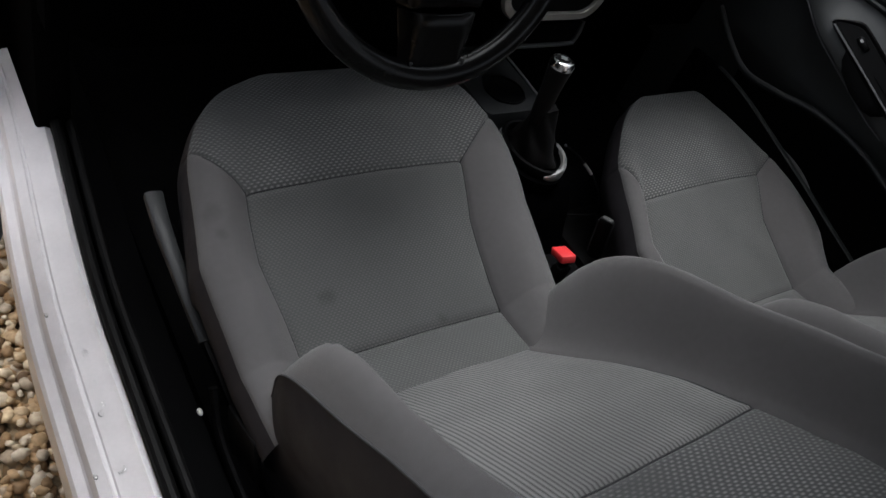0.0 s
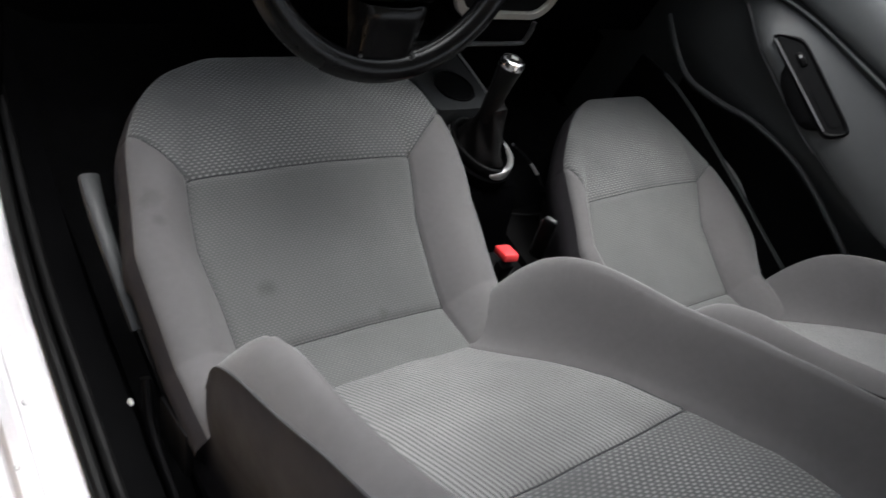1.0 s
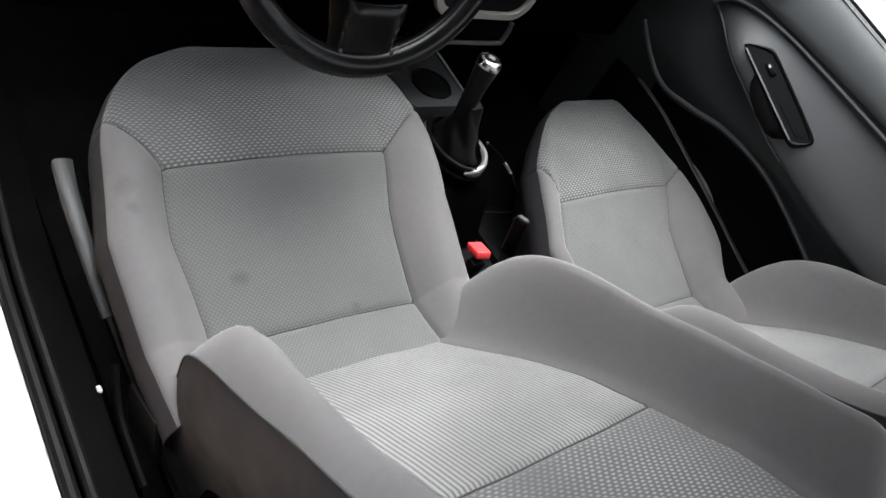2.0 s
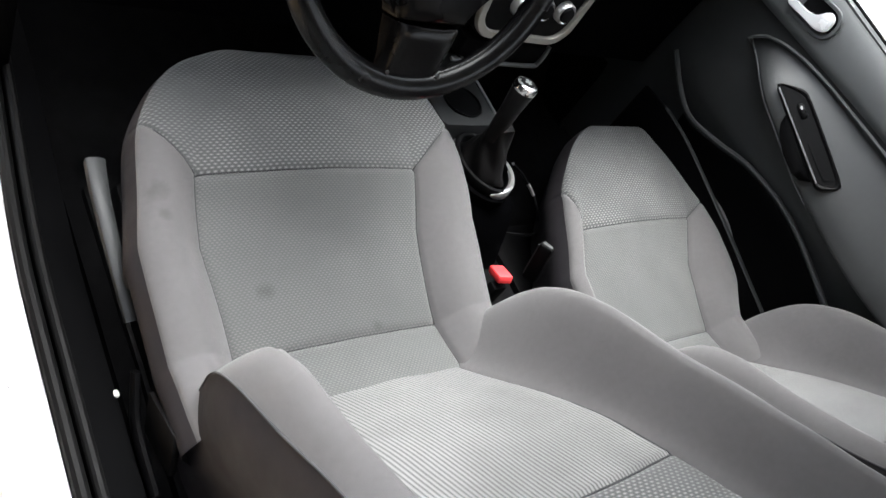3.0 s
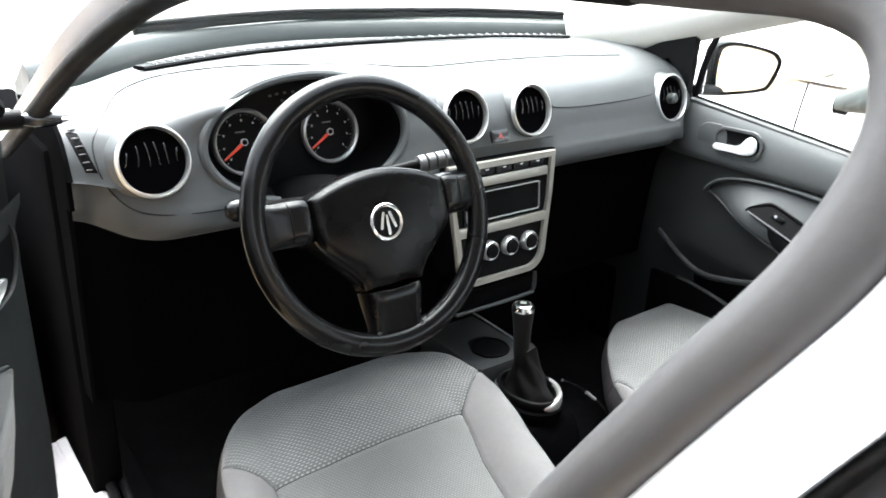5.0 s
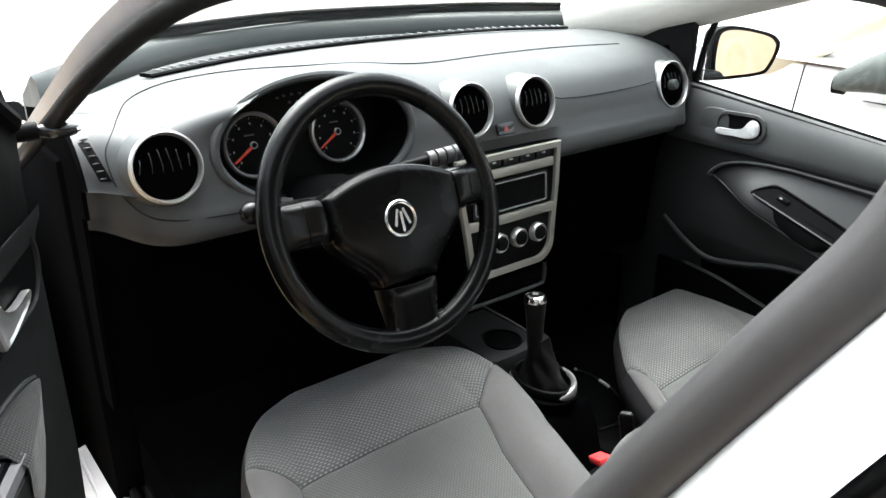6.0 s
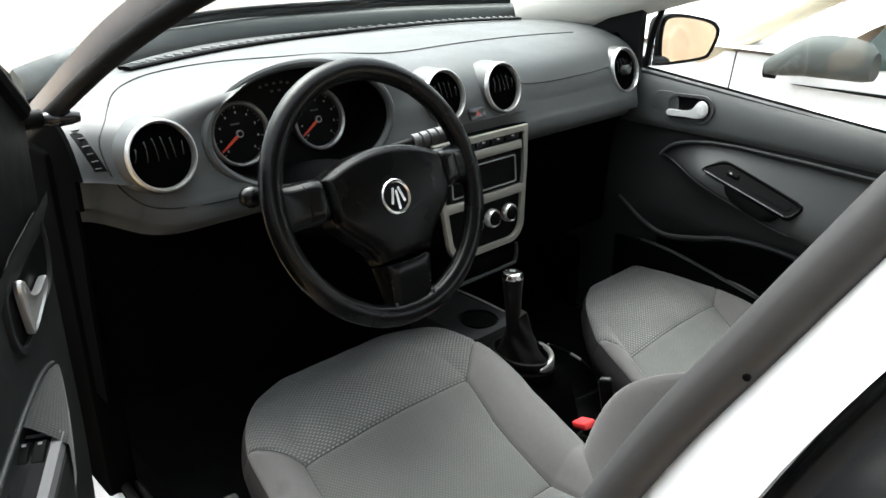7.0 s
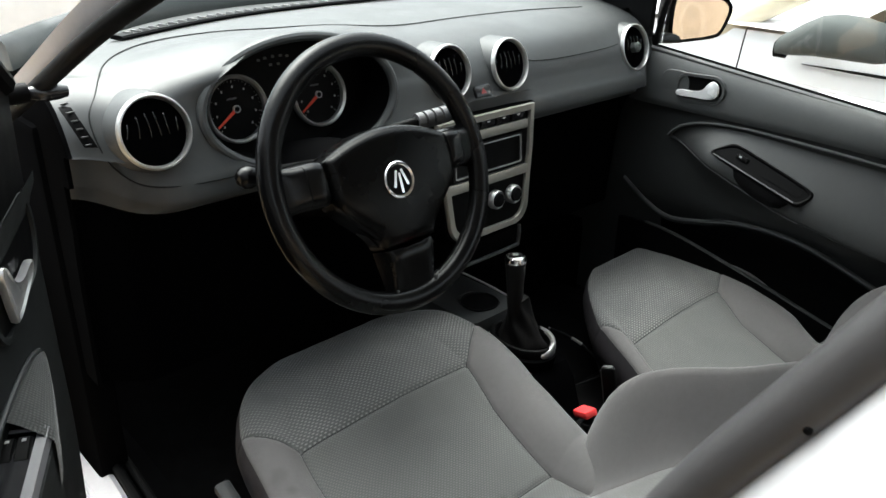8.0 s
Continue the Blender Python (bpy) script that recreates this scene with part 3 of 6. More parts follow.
for pts in (((-0.42, 1.215, 1.128), (-0.05, 1.345, 1.130), (0.32, 1.330, 1.130)), ((0.10, 1.365, 1.126), (0.45, 1.305, 1.130), (0.70, 1.190, 1.128))):
    w = thing("wiper", pts[0], "black windscreen wiper resting on the glass", "wiper", "windscreen wipers")
    line = smooth_path(pts, 10)
    part("wiper_arm", sweep(line, 0.006, 0.005, 8), BLACK, w)
    part("wiper_blade", sweep([p + Vector((0, 0.0, -0.012)) for p in line], 0.004, 0.008, 8), RUBBER, w)


# ---- seats ----
def seat(name, origin, label, group, shape):
    """shape: half widths, front roundness, nose, where the rounding starts, rear taper, lean and front roll of the cushion (outer, inner)."""
    O = Vector(origin)
    top = thing(name, O + Vector((0, -0.1, -0.30)), label, "car seat", group)
    (HL, HR, PL, PR, NOSE, YL, YR, GL, GR, LEAN, ROLL), INS, REAR = shape, 0.1715, -0.225

    def half(y, u):
        H, p, y0, g = (HL, PL, YL, GL) if u < 0 else (HR, PR, YR, GR)
        w = H if y <= y0 else H * max(0.0, 1 - ((y - y0) / (NOSE - y0)) ** p) ** 0.5
        return w * (1 + g * ss(-0.06, -0.26, y))

    def ins(y):
        return (INS - 0.018 * ss(0, -0.22, y)) if y <= 0 else INS * max(0.0, 1 - ((y + 0.04) / (NOSE + 0.04)) ** 2.1) ** 0.5

    def xy(u, Y):
        a = abs(u)
        fall = (1 - Y / NOSE) if Y >= 0 else max(0.0, 1 + Y / 0.10)
        y = min(Y + 0.085 * max(0.0, a - 1) * fall, NOSE - 0.0005)
        W = half(y, u)
        w = min(ins(y), W * 0.8)
        x = a * w if a <= 1 else w + (W - w) * (a - 1)
        return math.copysign(x, u), y

    def height(u, Y):
        x, y = xy(u, Y)
        a = abs(u)
        drop = 0.0
        if y >= 0:
            z = 0.011 * (1 - (ROLL if y > 0.095 else 1.0) * ((y - 0.095) / 0.095) ** 2)
        else:
            drop = 0.34 * -y if y > REAR else 0.0765 - 0.15 * (REAR - y)
            z = -drop
        z += 0.008 * (1 - min(1.0, a) ** 2) * (1 - ss(0.10, 0.20, y))
        t = max(0.0, a - 1)
        z += (0.020 * ss(0.12, -0.06, y) + 0.28 * drop) * math.sin(math.pi / 2 * min(1.0, t / 0.6))
        Wy = max(half(y, u), 1e-4)
        rho = abs(x) / Wy if y <= 0 else max(abs(x) / Wy * (1 - 0.06 * ss(0.1, 0.2, y)), y / NOSE)
        if rho > 0.86:
            z -= 0.019 * (1 - math.sqrt(max(0.0, 1 - (min(1.0, (rho - 0.86) / 0.14)) ** 2)))
        for d in (abs(a - 1) * 0.16, abs(Y), abs(Y - REAR) if a < 1 else 1):
            if d < 0.006 and ((a <= 1.02 and Y < 0.004) or d == abs(Y)):
                z -= 0.0035 * (1 - d / 0.006)
        z += 0.0016 * noise.noise(Vector((x * 18, y * 18, origin[0] * 9)))
        return O + Vector((x + LEAN * max(-0.45, min(1.3, y / 0.2)), y, z))

    uin = [-1, -0.985, -0.965, -0.93] + span(-0.88, 0.88, 34) + [0.93, 0.965, 0.985, 1]
    uout = [1, 1.03, 1.07, 1.12] + span(1.18, 1.8, 12) + [1.84, 1.88, 1.92, 1.95, 1.975, 1.99, 2.0]
    vfront = [0, 0.002, 0.005, 0.01] + span(0.017, NOSE - 0.030, 36) + [NOSE - k for k in (0.024, 0.018, 0.012, 0.007, 0.003, 0.0005)]
    vins = [REAR, REAR + 0.003, REAR + 0.006, REAR + 0.012] + span(REAR + 0.02, -0.02, 40) + [-0.012, -0.006, -0.003, 0]
    vrear = span(-0.32, REAR - 0.012, 14) + [REAR - 0.006, REAR - 0.003, REAR]
    full = [-u for u in uout[:0:-1]] + uin + uout[1:]
    uv = lambda u, v: xy(u, v)
    cushion = part("cushion", grid(height, uin, vins, uvs=uv), FINE_CLOTH, top, "fine dotted grey cloth cushion centre", 80)
    part("front_band", grid(height, full, vfront, uvs=uv), MESH_CLOTH, top, "coarse dotted mesh cloth front band", 80)
    part("rear_strip", grid(height, uin, vrear, uvs=uv), FINE_CLOTH, top, "fine dotted grey cloth strip", 80)
    for s in (-1, 1):
        part("bolster", grid(height, [s * u for u in uout], vrear[:-1] + vins, uvs=uv), CLOTH, top, "plain grey cloth side bolster", 80)
    # skirt below the rim
    rim = [(-2, v) for v in vrear[:-1] + vins[:-1] + vfront] + [(u, NOSE - 0.0005) for u in full[1:-1]] + [(2, v) for v in (vrear[:-1] + vins[:-1] + vfront)[::-1]]
    pts = [height(u, v) for u, v in rim]

    def skirt(k, t):
        p = pts[int(k)]
        q = p - O - Vector((0, -0.05, 0))
        flat = Vector((q.x, q.y if q.y > 0.05 else 0, 0))
        flat = flat.normalized() if flat.length > 1e-6 else Vector((0, 1, 0))
        return Vector((p.x, p.y, p.z - 0.15 * t * (1.0 - 0.25 * (p.y - O.y < -0.1)))) + flat * (0.011 * math.sin(math.pi * min(1, t * 1.8)) - 0.03 * t ** 2)

    part("skirt", grid(skirt, list(range(len(pts))), span(0, 1, 8)), SIDE_VINYL, top, "dark grey seat side cover", 80)
    part("seat_base", box(O + Vector((0, -0.06, -0.25)), (0.40, 0.42, 0.13), 0.02), BLACK, top)
    for s in (-1, 1):
        part("seat_rail", box(O + Vector((s * 0.19, -0.06, -0.30)), (0.035, 0.55, 0.03), 0.006), BLACK, top, "black steel seat rail")
    # stitched seams
    for line in ([(-1, v) for v in vins], [(1, v) for v in vins], [(u, 0) for u in full[8:-8]], [(u, REAR) for u in uin]):
        part("seam", sweep([height(u, v) + Vector((0, 0, 0.0005)) for u, v in line], 0.0012, 0.0012, 6), SEAM, top)

    # backrest
    A = radians(BACK_ANGLE)
    up, nrm = Vector((0, -math.sin(A), math.cos(A))), Vector((0, math.cos(A), math.sin(A)))
    H = O + Vector((-0.012, -0.294, -0.104))
    SEAM_S, TOP = 0.352, 0.64

    def bhalf(s):
        return 0.225 + 0.018 * ss(0.0, 0.12, s) - 0.050 * ss(0.38, 0.60, s) - 0.18 * ss(0.56, 0.66, s) ** 2

    def bins(s):
        return min(0.140 + 0.030 * ss(0.05, 0.30, s), bhalf(s) * 0.74)

    def bxs(u, s):
        a = abs(u)
        s2 = s + (0.010 * (1 - min(1, a) ** 2) * ss(0.12, SEAM_S, s) * (1 - ss(SEAM_S, 0.5, s)))
        w, W = bins(s2), bhalf(s2)
        x = a * w if a <= 1 else w + (W - w) * (a - 1)
        return math.copysign(x, u), s2

    def bpoint(u, s):
        x, s2 = bxs(u, s)
        a = abs(u)
        d = 0.020 + 0.018 * math.sin(math.pi * min(1, max(0, s2) / 0.42)) - 0.02 * ss(0.40, 0.62, s2)
        d += 0.006 * (1 - min(1, a) ** 2)
        t = max(0.0, a - 1)
        if t > 0:
            blur = (s2 - 0.02, s2 - 0.01, s2, s2 + 0.01, s2 + 0.02)
            crest = float(np.mean(np.interp(blur, (-0.03, -0.015, 0.04, 0.085, 0.126, 0.17, 0.214, 0.27, 0.33, 0.44, 0.53, 0.64), (0.055, 0.074, 0.116, 0.141, 0.154, 0.158, 0.154, 0.138, 0.121, 0.102, 0.094, 0.080))))
            edge = float(np.mean(np.interp(blur, (-0.03, 0.0, 0.045, 0.09, 0.15, 0.22, 0.33, 0.45, 0.64), (0.058, 0.082, 0.111, 0.124, 0.121, 0.110, 0.100, 0.080, 0.050))))
            if u < 0:
                crest -= 0.044 * ss(0.17, 0.01, s2)
                edge -= 0.032 * ss(0.13, 0.01, s2)
            tc = 0.82 - 0.27 * ss(0.02, 0.22, s2)
            if t < tc:
                d += (crest - d) * ss(0.0, tc * 1.12, t) / ss(0.0, tc * 1.12, tc)
            else:
                d = crest + (edge - crest) * ((t - tc) / (1 - tc)) ** 2.2
        d -= 0.075 * (1 - math.sqrt(max(0.0, 1 - min(1, max(0, (s2 - (TOP - 0.07)) / 0.07)) ** 2)))
        for g in (abs(a - 1) * 0.16, abs(s - SEAM_S) if a <= 1.001 else 1):
            if g < 0.006:
                d -= 0.0035 * (1 - g / 0.006)
        d += 0.0016 * noise.noise(Vector((x * 15, s2 * 15, 3 + origin[0] * 9)))
        return H + Vector((x, 0, 0)) + up * s2 + nrm * d

    slow = span(-0.03, SEAM_S - 0.012, 44) + [SEAM_S - 0.006, SEAM_S - 0.003, SEAM_S]
    shigh = [SEAM_S, SEAM_S + 0.003, SEAM_S + 0.006] + span(SEAM_S + 0.012, TOP - 0.02, 34) + [TOP - 0.012, TOP - 0.006, TOP - 0.002, TOP]
    back = part("backrest", grid(bpoint, uin, slow, uvs=bxs), RIB_CLOTH, top, "ribbed grey cloth backrest centre", 80)
    part("upper_band", grid(bpoint, uin, shigh, uvs=bxs), MESH_CLOTH, top, "coarse dotted mesh cloth upper backrest", 80)
    for s in (-1, 1):
        part("back_bolster", grid(bpoint, [s * u for u in uout], slow[:-1] + shigh, uvs=bxs), CLOTH, top, "plain grey cloth backrest bolster", 80)
    brim = [(-2, s) for s in slow[:-1] + shigh] + [(u, TOP) for u in full[1:-1]] + [(2, s) for s in (slow[:-1] + shigh)[::-1]]
    bp = [bpoint(u, s) for u, s in brim]

    def bside(k, t):
        p = bp[int(k)]
        q = p - H
        flat = Vector((q.x, 0, 0)) if q.dot(up) < TOP - 0.08 else Vector((q.x * 0.3, 0, 0)) + up * 0.2
        flat = flat.normalized() if flat.length > 1e-6 else up
        return p - nrm * 0.150 * t + flat * (0.012 * math.sin(math.pi * min(1, t * 1.2)) - 0.012 * t)

    part("back_side", grid(bside, list(range(len(bp))), span(0, 1, 8)), SIDE_VINYL, top, "dark grey backrest side cover", 80)
    part("back_panel", loft([[H + up * s + nrm * (-0.085 + e) + Vector((x * bhalf(s) * 0.96, 0, 0)) for x, e in ((-1, 0), (-0.6, -0.015), (0, -0.02), (0.6, -0.015), (1, 0), (0, 0.02))] for s in span(-0.02, TOP - 0.03, 20)]), SIDE_VINYL, top)
    for line in ([(-1, s) for s in slow], [(1, s) for s in slow], [(u, SEAM_S) for u in uin], [(-2, s) for s in slow[6:] + shigh], [(2, s) for s in slow[6:] + shigh]):
        part("seam", sweep([bpoint(u, s) + nrm * 0.0006 for u, s in line], 0.0014, 0.0014, 6), SEAM, top)
    # recliner cover and levers on the outer side
    s = -1 if origin[0] < 0 else 1
    part("recliner_cover", box(H + Vector((s * 0.250, 0.02, -0.01)), (0.010, 0.08, 0.06), 0.004, Matrix.Rotation(radians(-25), 3, "X")), BLACK, top)
    lev = smooth_path([O + Vector((s * 0.264, 0.066, -0.052)), O + Vector((s * 0.268, 0.020, -0.056)), O + Vector((s * 0.266, -0.05, -0.076)), O + Vector((s * 0.258, -0.13, -0.112))], 8)
    part("height_lever", sweep(lev, lambda t: 0.0125 - 0.004 * t, lambda t: 0.010 - 0.004 * t, 12, squash=3.2), DOOR_GREY, top, "grey plastic seat height lever")
    part("recliner_handle", sweep(smooth_path([H + Vector((s * 0.258, 0.10, -0.01)), H + Vector((s * 0.262, 0.05, -0.05)), H + Vector((s * 0.258, -0.03, -0.07))], 8), 0.005, 0.010, 10, squash=3), BLACK, top, "black recliner handle")
    return top


BACK_ANGLE = 47.5
seat("driver_seat", (-0.3225, 0.5155, 0.570), "grey cloth driver's seat with dotted mesh band, reclined", "front seats", (0.241, 0.268, 2.15, 2.5, 0.272, 0.03, 0.02, -0.02, -0.09, 0.043, 1.0))
seat("passenger_seat", (0.392, 0.413, 0.506), "grey cloth passenger seat beside the door, reclined", "front seats", (0.212, 0.326, 2.0, 3.5, 0.272, 0.0, 0.0, 0.0, -0.28, 0.095, 0.40))


scrap = bmesh.new()
bmesh.ops.create_icosphere(scrap, subdivisions=2, radius=1.0)
for v in scrap.verts:
    c = v.co * (1 + 0.45 * noise.noise(v.co * 2.3))
    v.co = Vector((-0.601 + c.x * 0.0035, 0.326 + c.y * 0.0055, 0.396 + c.z * 0.003))
tagged(part("paper_scrap", scrap, BEIGE), "tiny crumpled white paper scrap on the black sill trim", "paper scrap")

# ---- dashboard ----
dash = thing("dashboard", (0, 0.9, 0.6), "dark grey grained plastic dashboard with round vents", "dashboard", shift=(0.010, 0.008, 0.013))
PROFILE = smooth_path([(0, 1.30, 1.058), (0, 1.10, 1.074), (0, 0.95, 1.074), (0, 0.86, 1.067), (0, 0.795, 1.057), (0, 0.742, 1.035), (0, 0.712, 1.000), (0, 0.699, 0.962), (0, 0.691, 0.940),
                       (0, 0.685, 0.925), (0, 0.682, 0.905), (0, 0.688, 0.885), (0, 0.705, 0.867), (0, 0.724, 0.80), (0, 0.735, 0.60)], 12)
VENTS = [(-0.570, 0.704, 1.001, 0.0465), (-0.026, 0.708, 1.008, 0.0455), (0.130, 0.706, 1.004, 0.0455), (0.560, 0.710, 0.989, 0.0485)]
CL_X, CL_Z, CL_A, CL_B = -0.326, 1.003, 0.168, 0.091


def dash_point(x, k):
    p = PROFILE[int(k)].copy()
    y, z = p.y, p.z
    b = math.exp(-((x - CL_X) / 0.20) ** 4)
    mid = math.exp(-((x - 0.035) / 0.135) ** 8)
    if z > 0.97 and y < 0.95:
        z += 0.034 * b * ss(0.95, 0.80, y) * ss(0.97, 1.03, z)
        y -= 0.045 * b * ss(0.95, 0.80, y) * ss(1.0, 1.045, p.z)
    if y < 0.70 and p.z < 0.95:
        y = y * (1 - mid) + 0.70 * mid
    if y < 0.715 and p.z < 0.96 and x < -0.5:
        fade = ss(0.53, 0.645, -x)
        y = y * (1 - fade) + 0.715 * fade
    if p.z < 0.90 and abs(x - 0.035) > 0.14:
        y += 0.02
    if y > 0.80:
        y = 0.80 + (y - 0.80) * (screen_base(x) + 0.030 - 0.80) / 0.50
    y += ((0.046 if x < 0 else 0.02) * ss(0.595, 0.668, abs(x)) + (0.03 if x > 0 else 0.0) * ss(0.97, 0.92, p.z) * ss(0.58, 0.65, abs(x))) * (1 - ss(0.85, 1.1, p.y))
    z += 0.030 * ss(0.54, 0.672, -x) ** 1.5 * ss(0.99, 0.92, p.z) * ss(0.80, 0.88, p.z)
    if x < -0.45:
        x = -0.45 + (x + 0.45) * (1 - 0.08 * ss(0.77, 0.95, p.y))
    e = math.hypot((x - CL_X) / CL_A, (z - CL_Z) / CL_B)
    if 0.96 < e < 1.03 and y < 0.80:
        x, z = CL_X + (x - CL_X) * 1.03 / e, CL_Z + (z - CL_Z) * 1.03 / e
    return Vector((x, y, z))


def dash_solid(x, k):
    """False where the instruments and the vents open the shell."""
    for dx in (-0.002, 0.002):
        for kk in (math.floor(k), math.ceil(k)):
            p = dash_point(x + dx, kk)
            if p.y < 0.80 and (math.hypot((p.x - CL_X) / CL_A, (p.z - CL_Z) / CL_B) <= 0.96 or any(math.hypot(p.x - vx, p.z - vz) < r * (0.90 + 0.06 * ss(0.0, -0.4 * r, p.z - vz)) for vx, vy, vz, r in VENTS)):
                return False
    return True


LIP = next(k for k in range(len(PROFILE)) if PROFILE[k].z < 0.878 and PROFILE[k].y < 0.72)


part("dash_shell", grid(dash_point, span(-0.664, 0.662, 332), list(range(LIP + 1)), keep=dash_solid), DASH, dash, "grained dark grey dashboard shell", 50)
part("knee_panel", grid(dash_point, span(-0.664, 0.662, 120), list(range(LIP, len(PROFILE)))), SHADE_BLACK, dash, "knee panel in near-black, standing in for footwell shade", 50)


end_line = [dash_point(-0.664, k) for k in range(len(PROFILE)) if PROFILE[k].y < 0.90]
part("dash_end", loft([[Vector((x, p.y - 0.002, p.z + (0.002 if p.z > 0.95 else -0.002))) for p in end_line] + [Vector((x, 1.02, end_line[-1].z)), Vector((x, 1.02, 1.04)), Vector((x, 0.90, 1.06))] for x in (-0.6705, -0.6645)]), DASH_LOW, dash, "black end cover of the dashboard")


def vent(v, n_slats):
    vx, vy, vz, r = v
    m = basis((vx, vy, vz), (1, 0, 0), (0, 0.26, 1.0))
    ring = part("vent", lathe([(r * 1.088, -0.004), (r * 1.088, 0.001), (r * 1.072, 0.0055), (r * 1.045, 0.008), (r * 1.01, 0.0085), (r * 0.98, 0.006), (r * 0.962, 0.001), (r * 0.955, -0.006), (r * 0.95, -0.05)], m, 48, close=False), SATIN, dash, "satin silver ringed round air vent")
    part("vent_collar", lathe([(r * 1.30, -0.042), (r * 1.20, -0.022), (r * 1.13, -0.008), (r * 1.10, -0.001), (r * 1.085, 0.0005), (r * 1.07, -0.002)], m, 48, close=True), DASH, ring)
    part("vent_cup", lathe([(r * 0.948, -0.002), (r * 0.92, -0.05), (0.0, -0.055)], m, 32), SHADE_BLACK, ring)
    for k in range(n_slats):
        x = r * 0.92 * (2 * (k + 0.5) / n_slats - 1)
        h = math.sqrt(max(1e-6, (r * 0.93) ** 2 - x * x)) * 0.97
        rows = []
        for t in span(-1, 1, 16):
            bow, dip = 0.0030 * math.sin(2.2 * t + 0.9 * k), -0.014 + 0.013 * math.cos(1.5 * t - 0.35)
            rows.append([m @ Vector((x - 0.0014 + bow, h * t, dip)), m @ Vector((x - 0.0008 + bow, h * t, dip + 0.0012)), m @ Vector((x + 0.0008 + bow, h * t, dip + 0.0012)), m @ Vector((x + 0.0014 + bow, h * t, dip)), m @ Vector((x + 0.004 + bow, h * t, dip - 0.024)), m @ Vector((x + 0.002 + bow, h * t, dip - 0.024))])
        part("slat", loft(rows), VENT_BLACK, ring, "", 80)
    part("vane", sweep([m @ Vector((c * r * 0.9, -0.15 * r, -0.034)) for c in span(-1, 1, 6)], 0.0012, 0.004, 6), VENT_BLACK, ring)
    return ring


for v in VENTS:
    vent(v, 6)
part("vent_knob", lathe([(0.011, -0.02), (0.011, 0.010), (0.008, 0.013), (0.0, 0.013)], basis((0.560, 0.708, 0.989), (1, 0, 0), (0, 0.26, 1)), 20), GREY_PLASTIC, dash)

# instrument cluster
FACE = basis((CL_X, 0.785, CL_Z), (1, 0, 0), (0, 0.20, 1.0))


def hood_edge(a, k=1.0):
    y = 0.692 + 0.036 * (0.5 + 0.5 * math.sin(a))
    return Vector((CL_X + CL_A * k * math.cos(a), y, CL_Z + CL_B * k * math.sin(a)))


turn = span(0, 2 * math.pi, 72)[:-1]
part("binnacle_lip", sweep([hood_edge(a, 1.028) for a in turn], 0.0075, 0.0075, 10, closed=True, up=(0, 1, 0)), DASH, dash, "rounded lip of the instrument hood")
part("binnacle_wall", grid(lambda a, t: hood_edge(a, 1.01 - 0.02 * t) * (1 - t) + Vector((CL_X + CL_A * 0.99 * math.cos(a), 0.792 + 0.02 * math.sin(a), CL_Z + CL_B * 0.99 * math.sin(a))) * t, turn, span(0, 1, 4), close_u=True), BLACK, dash)
cluster = part("instrument_panel", plate([(CL_A * 1.02 * math.cos(a), CL_B * 1.02 * math.sin(a)) for a in span(0, 2 * math.pi, 48)[:-1]], FACE, 0.004), BLACK, dash, "black instrument cluster with two round dials")
for gx in (-0.083, 0.067):
    g = FACE @ Matrix.Translation((gx, -0.014, 0.004))
    ring = part("dial", lathe([(0.051, 0.0), (0.0515, 0.010), (0.049, 0.012), (0.046, 0.009), (0.0455, 0.0)], g, 40, close=False), SATIN, cluster, "round dial with a silver ring")
    part("dial_face", lathe([(0.0, 0.0012), (0.0455, 0.0012), (0.0455, 0.0)], g, 36), BLACK, ring)
    marks = []
    for k in range(9):
        a = radians(225 - 33.75 * k)
        marks.append(box((0, 0, 0), (0.0038, 0.0010, 0.0008), 0))
        marks[-1].transform(g @ Matrix.Rotation(a, 4, "Z") @ Matrix.Translation((0.0415, 0, 0.002)))
        marks.append(box((0, 0, 0), (0.0024, 0.0034, 0.0006), 0))
        marks[-1].transform(g @ Matrix.Translation((0.0335 * math.cos(a), 0.0335 * math.sin(a), 0.002)))
    for k in range(33):
        a = radians(225 - 270 * k / 32)
        marks.append(box((0, 0, 0), (0.0018, 0.0005, 0.0005), 0))
        marks[-1].transform(g @ Matrix.Rotation(a, 4, "Z") @ Matrix.Translation((0.0428, 0, 0.002)))
    part("dial_scale", merge(*marks), PRINT, ring)
    part("dial_print", box(g @ Vector((-0.004, 0.016, 0.0018)), (0.016, 0.0006, 0.0025), 0), GREY_LEVER, ring)
    part("needle", loft([[g @ Matrix.Rotation(radians(214), 4, "Z") @ Vector((x, s * w, z)) for s, z in ((-1, 0.003), (1, 0.003), (1, 0.005), (-1, 0.005))] for x, w in ((0.002, 0.0026), (0.042, 0.0012))]), NEEDLE, ring, "red dial needle")
    part("needle_hub", lathe([(0.0058, 0.002), (0.0058, 0.006), (0.0048, 0.0066), (0.0040, 0.0058)], g, 24, close=True), SATIN, ring)
    part("hub_cap", lathe([(0.0, 0.002), (0.0039, 0.002), (0.0039, 0.0062), (0.0, 0.0064)], g, 20), BLACK, ring)

for lx, ly in ((-0.030, 0.052), (-0.018, 0.054), (-0.004, 0.055), (0.010, 0.055), (0.022, 0.053), (-0.010, 0.043), (0.004, 0.043)):
    part("warning_symbol", plate(rounded(0.0055, 0.0040, 0.0012, 2), FACE @ Matrix.Translation((lx, ly, 0.004)), 0.0006), DOOR_SOFT, cluster)

